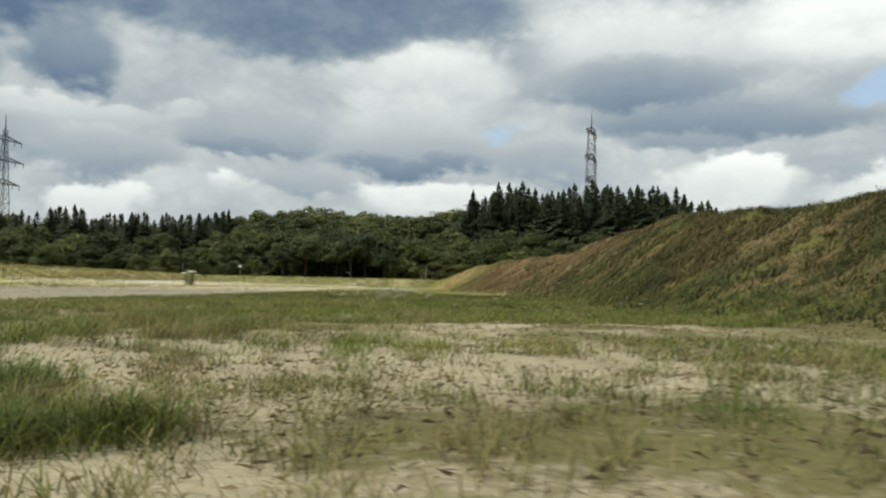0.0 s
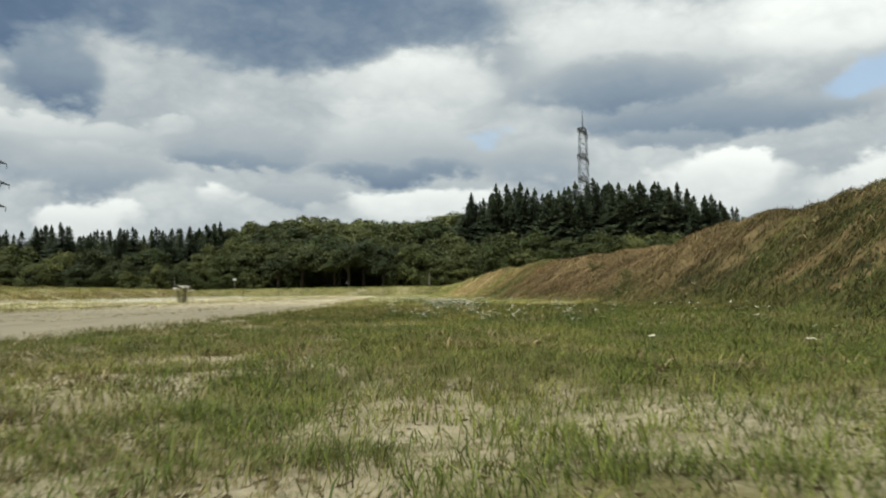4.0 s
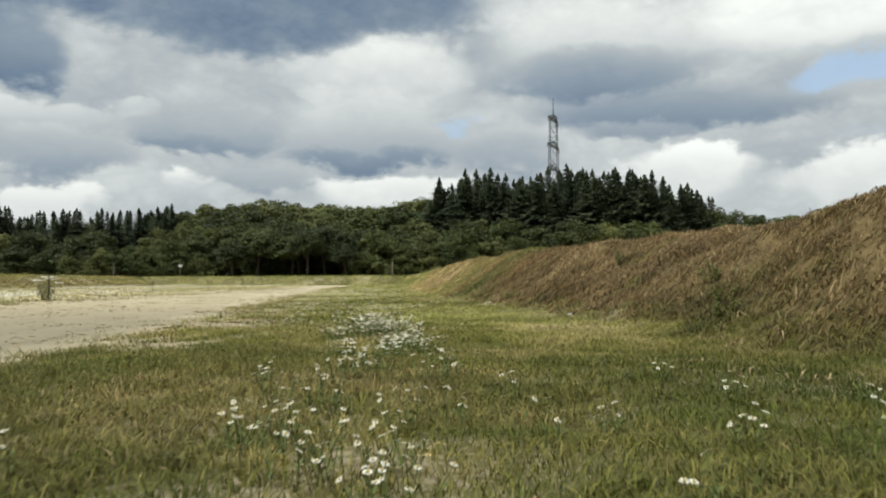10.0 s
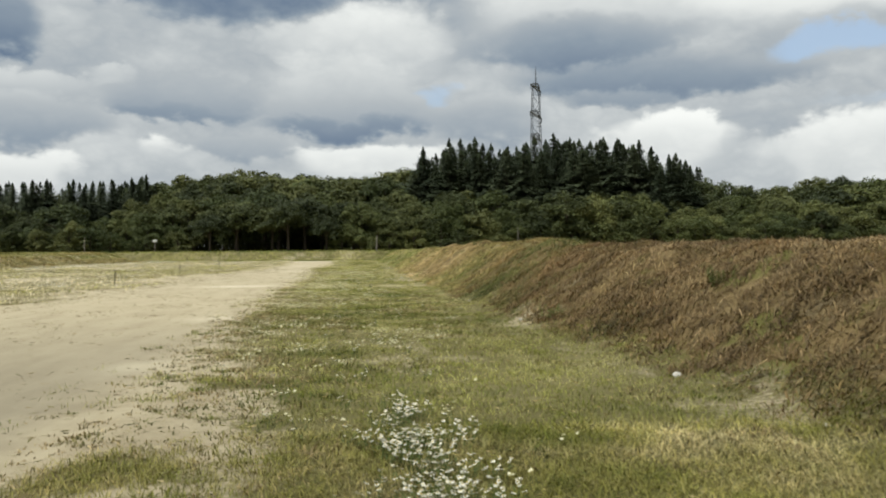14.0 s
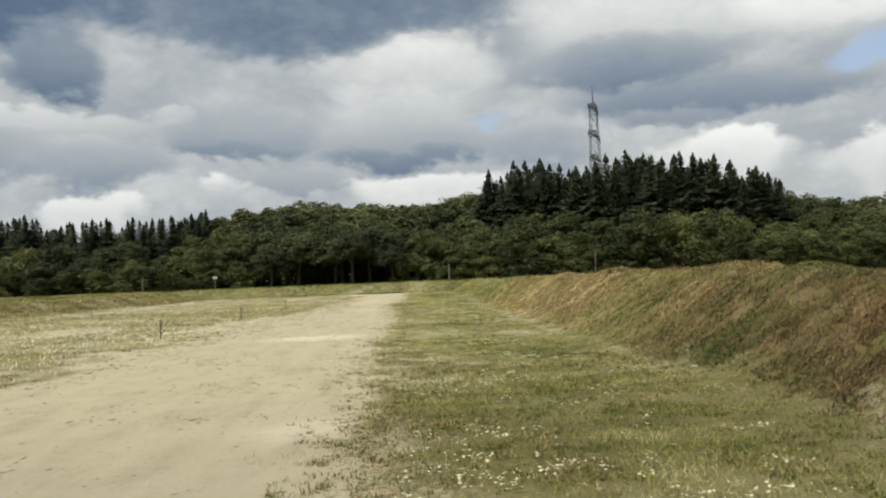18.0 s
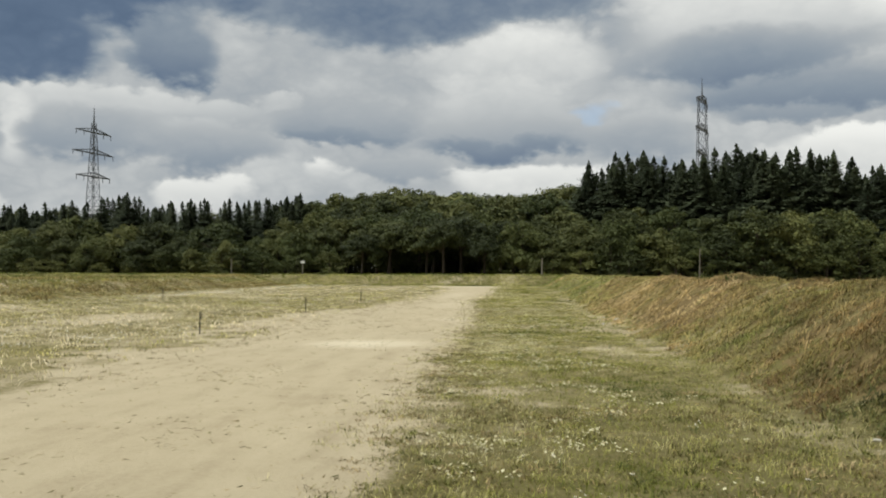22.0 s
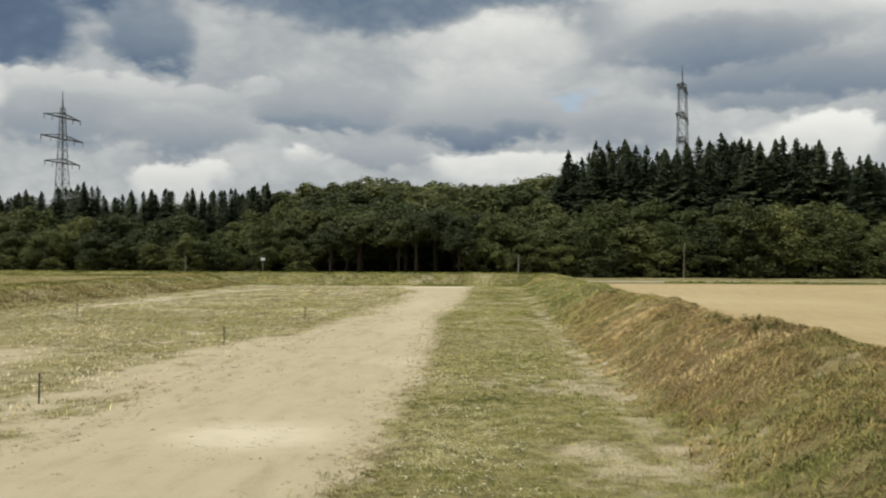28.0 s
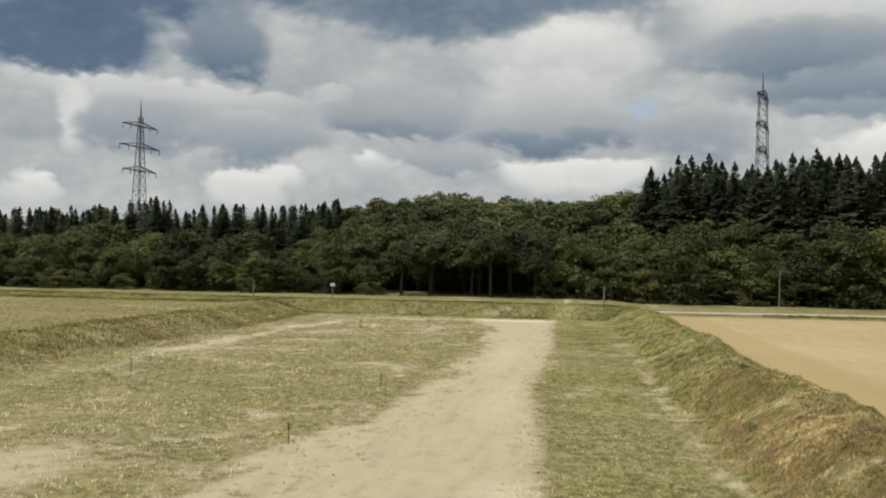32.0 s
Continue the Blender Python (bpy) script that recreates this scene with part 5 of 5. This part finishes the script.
def daisy_clump(seed, heads, spread, big=1.0):
    rng = np.random.default_rng(seed)
    ob = tagged(new("daisy_clump"), "clump of small white daisies growing in the grass", "flowers", "white daisies in the grass")
    for _ in range(heads):
        r, a = spread * math.sqrt(rng.uniform()), rng.uniform(0, 6.28)
        me, top = STEMS[int(rng.integers(len(STEMS)))]
        stem = part_mesh("stem", me, ob)
        stem.matrix_basis = pose(r * math.cos(a), r * math.sin(a), 0, 0, 0, rng.uniform(0, 360))
        head = part_mesh("flower_head", HEADS[int(rng.integers(len(HEADS)))], stem)
        head.matrix_basis = pose(*top, 0, 0, rng.uniform(0, 360)) @ Matrix.Scale(big, 4)
    return ob


def petal_specks(rng, x, y, low, high, small, large, colour=None):
    """Tiny tilted four-sided flower heads at many places."""
    z = ground_height(x, y) + rng.uniform(low, high, len(x))
    size, a = rng.uniform(small, large, len(x)), rng.uniform(0, 6.28, len(x))
    ring = [np.stack([x + size * np.cos(a + q), y + size * np.sin(a + q), z + size * rng.normal(scale=0.4, size=len(x))], -1) for q in (0, 1.57, 3.14, 4.71)]
    return mesh_from("flower_specks", np.stack(ring, 1).reshape(-1, 3), np.arange(len(x))[:, None] * 4 + [0, 1, 2, 3], colour or PETAL)


def build_flowers():
    rng = np.random.default_rng(12)
    kinds = [daisy_clump(200 + k, h, s, 1.3 if k == 0 else 1.1) for k, (h, s) in enumerate(((17, 0.13), (9, 0.09), (7, 0.045), (5, 0.035)))]
    spots = []
    # drift of daisies along the verge
    for k in range(70):
        y = 17.3 + 4.3 * rng.beta(1.1, 1.9)
        x = 0.04 - 0.06 * (y - 17.5) + rng.normal() * float(np.interp(y, [17.5, 18.3, 20.5, 22], [0.12, 0.18, 0.11, 0.05]))
        if layered(np.array([x]), np.array([y]), 0.45, 113)[0] > 0.37:
            spots.append((0, x, y))
    for k in range(30):
        y = rng.uniform(13.0, 17.8)
        spots.append((1, 0.12 + rng.normal(scale=0.28), y))
    for k in range(26):
        y = rng.uniform(10.8, 16.0)
        spots.append((2 + int(rng.integers(2)), 0.9 + rng.normal(scale=1.0), y))
    for k in range(60):
        y = rng.uniform(20.0, 48.0)
        spots.append((2 + int(rng.integers(2)), -0.9 + rng.normal(scale=0.7), y))
    for x, y in ((0.22, 12.2), (0.3, 12.35), (0.5, 12.95), (0.42, 11.85), (0.52, 11.95), (-0.48, 13.2), (0.12, 13.75), (0.2, 14.0)):
        spots.append((2, x, y))
    for k in range(14):
        spots.append((3, 1.6 + rng.normal(scale=0.8), rng.uniform(7.5, 11.5)))
    used = set()
    for k, x, y in spots:
        m = pose(x, y, float(ground_height(x, y)), 0, 0, rng.uniform(0, 360))
        if k not in used:
            used.add(k)
            kinds[k].matrix_basis = m
        else:
            copy_thing(kinds[k], m)
    # white drifts in the meadow beyond the lane, too many to count
    x, y = scatter(rng, 6000, -24, -8.5, 22, 100, lambda x, y: smooth(layered(x, y, 5.0, 91), 0.42, 0.62) * (x < track_left(y) - 0.3), 0.12, 2)
    px, py = scatter(rng, 1100, -13.5, -9.3, 32, 44, lambda x, y: smooth(layered(x, y, 1.6, 92), 0.48, 0.66), 0.16, 6)
    x, y = np.append(x, px), np.append(y, py)
    px, py = scatter(rng, 2600, -24, -17, 64, 99, lambda x, y: np.exp(-(((x + 20.4) / 1.1) ** 2)) * (0.3 + 0.7 * smooth(layered(x, y, 2.0, 90), 0.4, 0.6)), 0.2, 6)
    x, y = np.append(x, px), np.append(y, py)
    tagged(new("verge_flowers", petal_specks(rng, *scatter(rng, 3600, -3.0, 1.2, 18.5, 60.0, lambda x, y: smooth(x, track_right(y) + 0.2, track_right(y) + 0.8) * smooth(track_right(y) + 3.6 - x, 0, 1.6) * smooth(layered(x, y, 0.9, 101), 0.46, 0.60) * (0.12 + 0.88 * smooth(y, 22, 28)), 0.06, 7), 0.03, 0.07, 0.008, 0.016, CREAM)), "scattered small cream-white flower heads in the verge", "flowers", kind="stuff")
    tagged(new("meadow_flowers", petal_specks(rng, x, y, 0.08, 0.2, 0.008, 0.019)), "drifts of small white flowers in the meadow", "flowers", kind="stuff")


build_flowers()


BUSH = plain_material("olive_brown_stalk", (0.23, 0.215, 0.10), 0.8, 0.35, 40)


def umbel_bush(x, y):
    """A knee-high wild carrot bush: forked stems, ferny leaves and flat white umbels."""
    rng = np.random.default_rng(9)
    ob = tagged(new("wild_carrot_bush"), "knee-high wild carrot bush with flat white umbels beside a stake", "bush")
    ob.matrix_basis = pose(x, y, float(ground_height(x, y)))
    for k in range(30):
        a, r = rng.uniform(0, 6.28), 0.36 * math.sqrt(rng.uniform())
        h = rng.uniform(0.56, 0.64) - 1.3 * r * r
        bm = bmesh.new()
        tx, ty = r * math.cos(a), r * math.sin(a)
        tube(bm, [(tx * 0.3, ty * 0.3, -0.03), (tx * 0.55, ty * 0.55, h * 0.55), (tx, ty, h)], [0.006, 0.005, 0.003], 5)
        for q in range(8):
            b, z = rng.uniform(0, 6.28), h * rng.uniform(0.08, 0.8)
            p0 = Vector((tx * 0.6, ty * 0.6, z))
            p1 = p0 + Vector((0.07 * math.cos(b), 0.07 * math.sin(b), 0.04))
            w = Vector((-math.sin(b), math.cos(b), 0.2)) * 0.012
            bm.faces.new([bm.verts.new(c) for c in (p0, (p0 + p1) / 2 + w, p1, (p0 + p1) / 2 - w)])
        stem = part("stem", bm, BUSH, ob)
        if k % 6 == 5:
            continue
        bm = bmesh.new()
        for q in range(34):
            rr, b = 0.10 * math.sqrt(rng.uniform()), rng.uniform(0, 6.28)
            c = Vector((tx + rr * math.cos(b), ty + rr * math.sin(b), h + 0.03 - rr * 0.2))
            bmesh.ops.create_circle(bm, cap_ends=True, segments=5, radius=0.014, matrix=Matrix.Translation(c) @ Euler((rng.normal(scale=0.3), rng.normal(scale=0.3), 0)).to_matrix().to_4x4())
        part("umbel", bm, PETAL, stem, "flat white umbel")


umbel_bush(-9.15, 34.8)


# ---- weeds on the bank, stones at its foot ----
WEED = leaf_material("nettle_leaf", (0.08, 0.105, 0.022), (0.14, 0.165, 0.036), (0.21, 0.22, 0.065), 0.6, 0.3)


def weed_clump(seed, tall):
    """A knee-high leafy weed: several stems with pairs of pointed leaves."""
    rng = np.random.default_rng(seed)
    ob = tagged(new("weed_clump"), "leafy green nettle clump growing on the dry bank", "weeds", "weeds on the bank")
    for _ in range(9):
        a, r = rng.uniform(0, 6.28), 0.16 * math.sqrt(rng.uniform())
        h = tall * rng.uniform(0.6, 1.1)
        x, y = r * math.cos(a), r * math.sin(a)
        tip = (x * 1.5, y * 1.5, h)
        bm = bmesh.new()
        tube(bm, [(x, y, -0.05), (x * 1.2, y * 1.2, h * 0.5), tip], [0.004, 0.0035, 0.002], 4)
        stem = part("stem", bm, STEM, ob)
        bm = bmesh.new()
        for q in np.linspace(0.15, 1.0, 10):
            b = rng.uniform(0, 6.28)
            for side in (0, math.pi):
                p0 = Vector((x * (1 + 0.5 * q), y * (1 + 0.5 * q), h * q))
                d = Vector((math.cos(b + side), math.sin(b + side), -0.25)) * 0.055 * (1.25 - 0.6 * q)
                w = Vector((-math.sin(b + side), math.cos(b + side), 0)) * 0.017
                bm.faces.new([bm.verts.new(c) for c in (p0, p0 + d * 0.45 + w, p0 + d, p0 + d * 0.45 - w)])
        part("leaves", bm, WEED, stem)
    return ob


def build_weeds():
    rng = np.random.default_rng(41)
    kinds = [weed_clump(400 + k, 0.13 + 0.03 * k) for k in range(3)]
    spots = [(2.95, 18.9), (3.15, 19.4), (3.4, 20.3), (3.3, 46.6), (3.1, 47.6), (3.0, 48.6), (3.2, 45.8), (2.2, 27.4), (2.6, 63.0), (2.4, 70.0), (2.5, 71.0), (1.6, 56.2), (3.6, 24.6), (2.7, 40.0)]
    for n, (x, y) in enumerate(spots):
        m = pose(x, y, float(ground_height(x, y)), 0, 0, rng.uniform(0, 360))
        if n < 3:
            kinds[n].matrix_basis = m
        else:
            copy_thing(kinds[int(rng.integers(3))], m)


build_weeds()

STONE = plain_material("pale_limestone", (0.50, 0.47, 0.40), 0.85, 0.2, 25)


def stone(seed, x, y, size):
    rng = np.random.default_rng(seed)
    bm = bmesh.new()
    bmesh.ops.create_icosphere(bm, subdivisions=2, radius=1.0)
    for v in bm.verts:
        v.co *= 1 + 0.25 * (noise.noise(v.co * 1.6 + Vector((seed, 0, 0))))
        v.co = Vector((v.co.x * size, v.co.y * size * rng.uniform(0.68, 0.72), v.co.z * size * 0.45))
    me = bpy.data.meshes.new("field_stone")
    bm.to_mesh(me)
    bm.free()
    me.materials.append(STONE)
    ob = tagged(new("field_stone", me), "flat pale stone lying at the foot of the bank", "stone", "stones at the foot of the bank")
    ob.matrix_basis = pose(x, y, float(ground_height(x, y)) + size * 0.2, 0, 0, rng.uniform(0, 360))


for n, (x, y, size) in enumerate(((1.0, 50.2, 0.09), (0.55, 49.3, 0.06), (0.75, 51.6, 0.05), (1.9, 28.2, 0.05), (2.3, 22.4, 0.06), (2.45, 20.2, 0.035), (0.2, 66.0, 0.07), (1.6, 33.0, 0.04))):
    stone(500 + n, x, y, size)
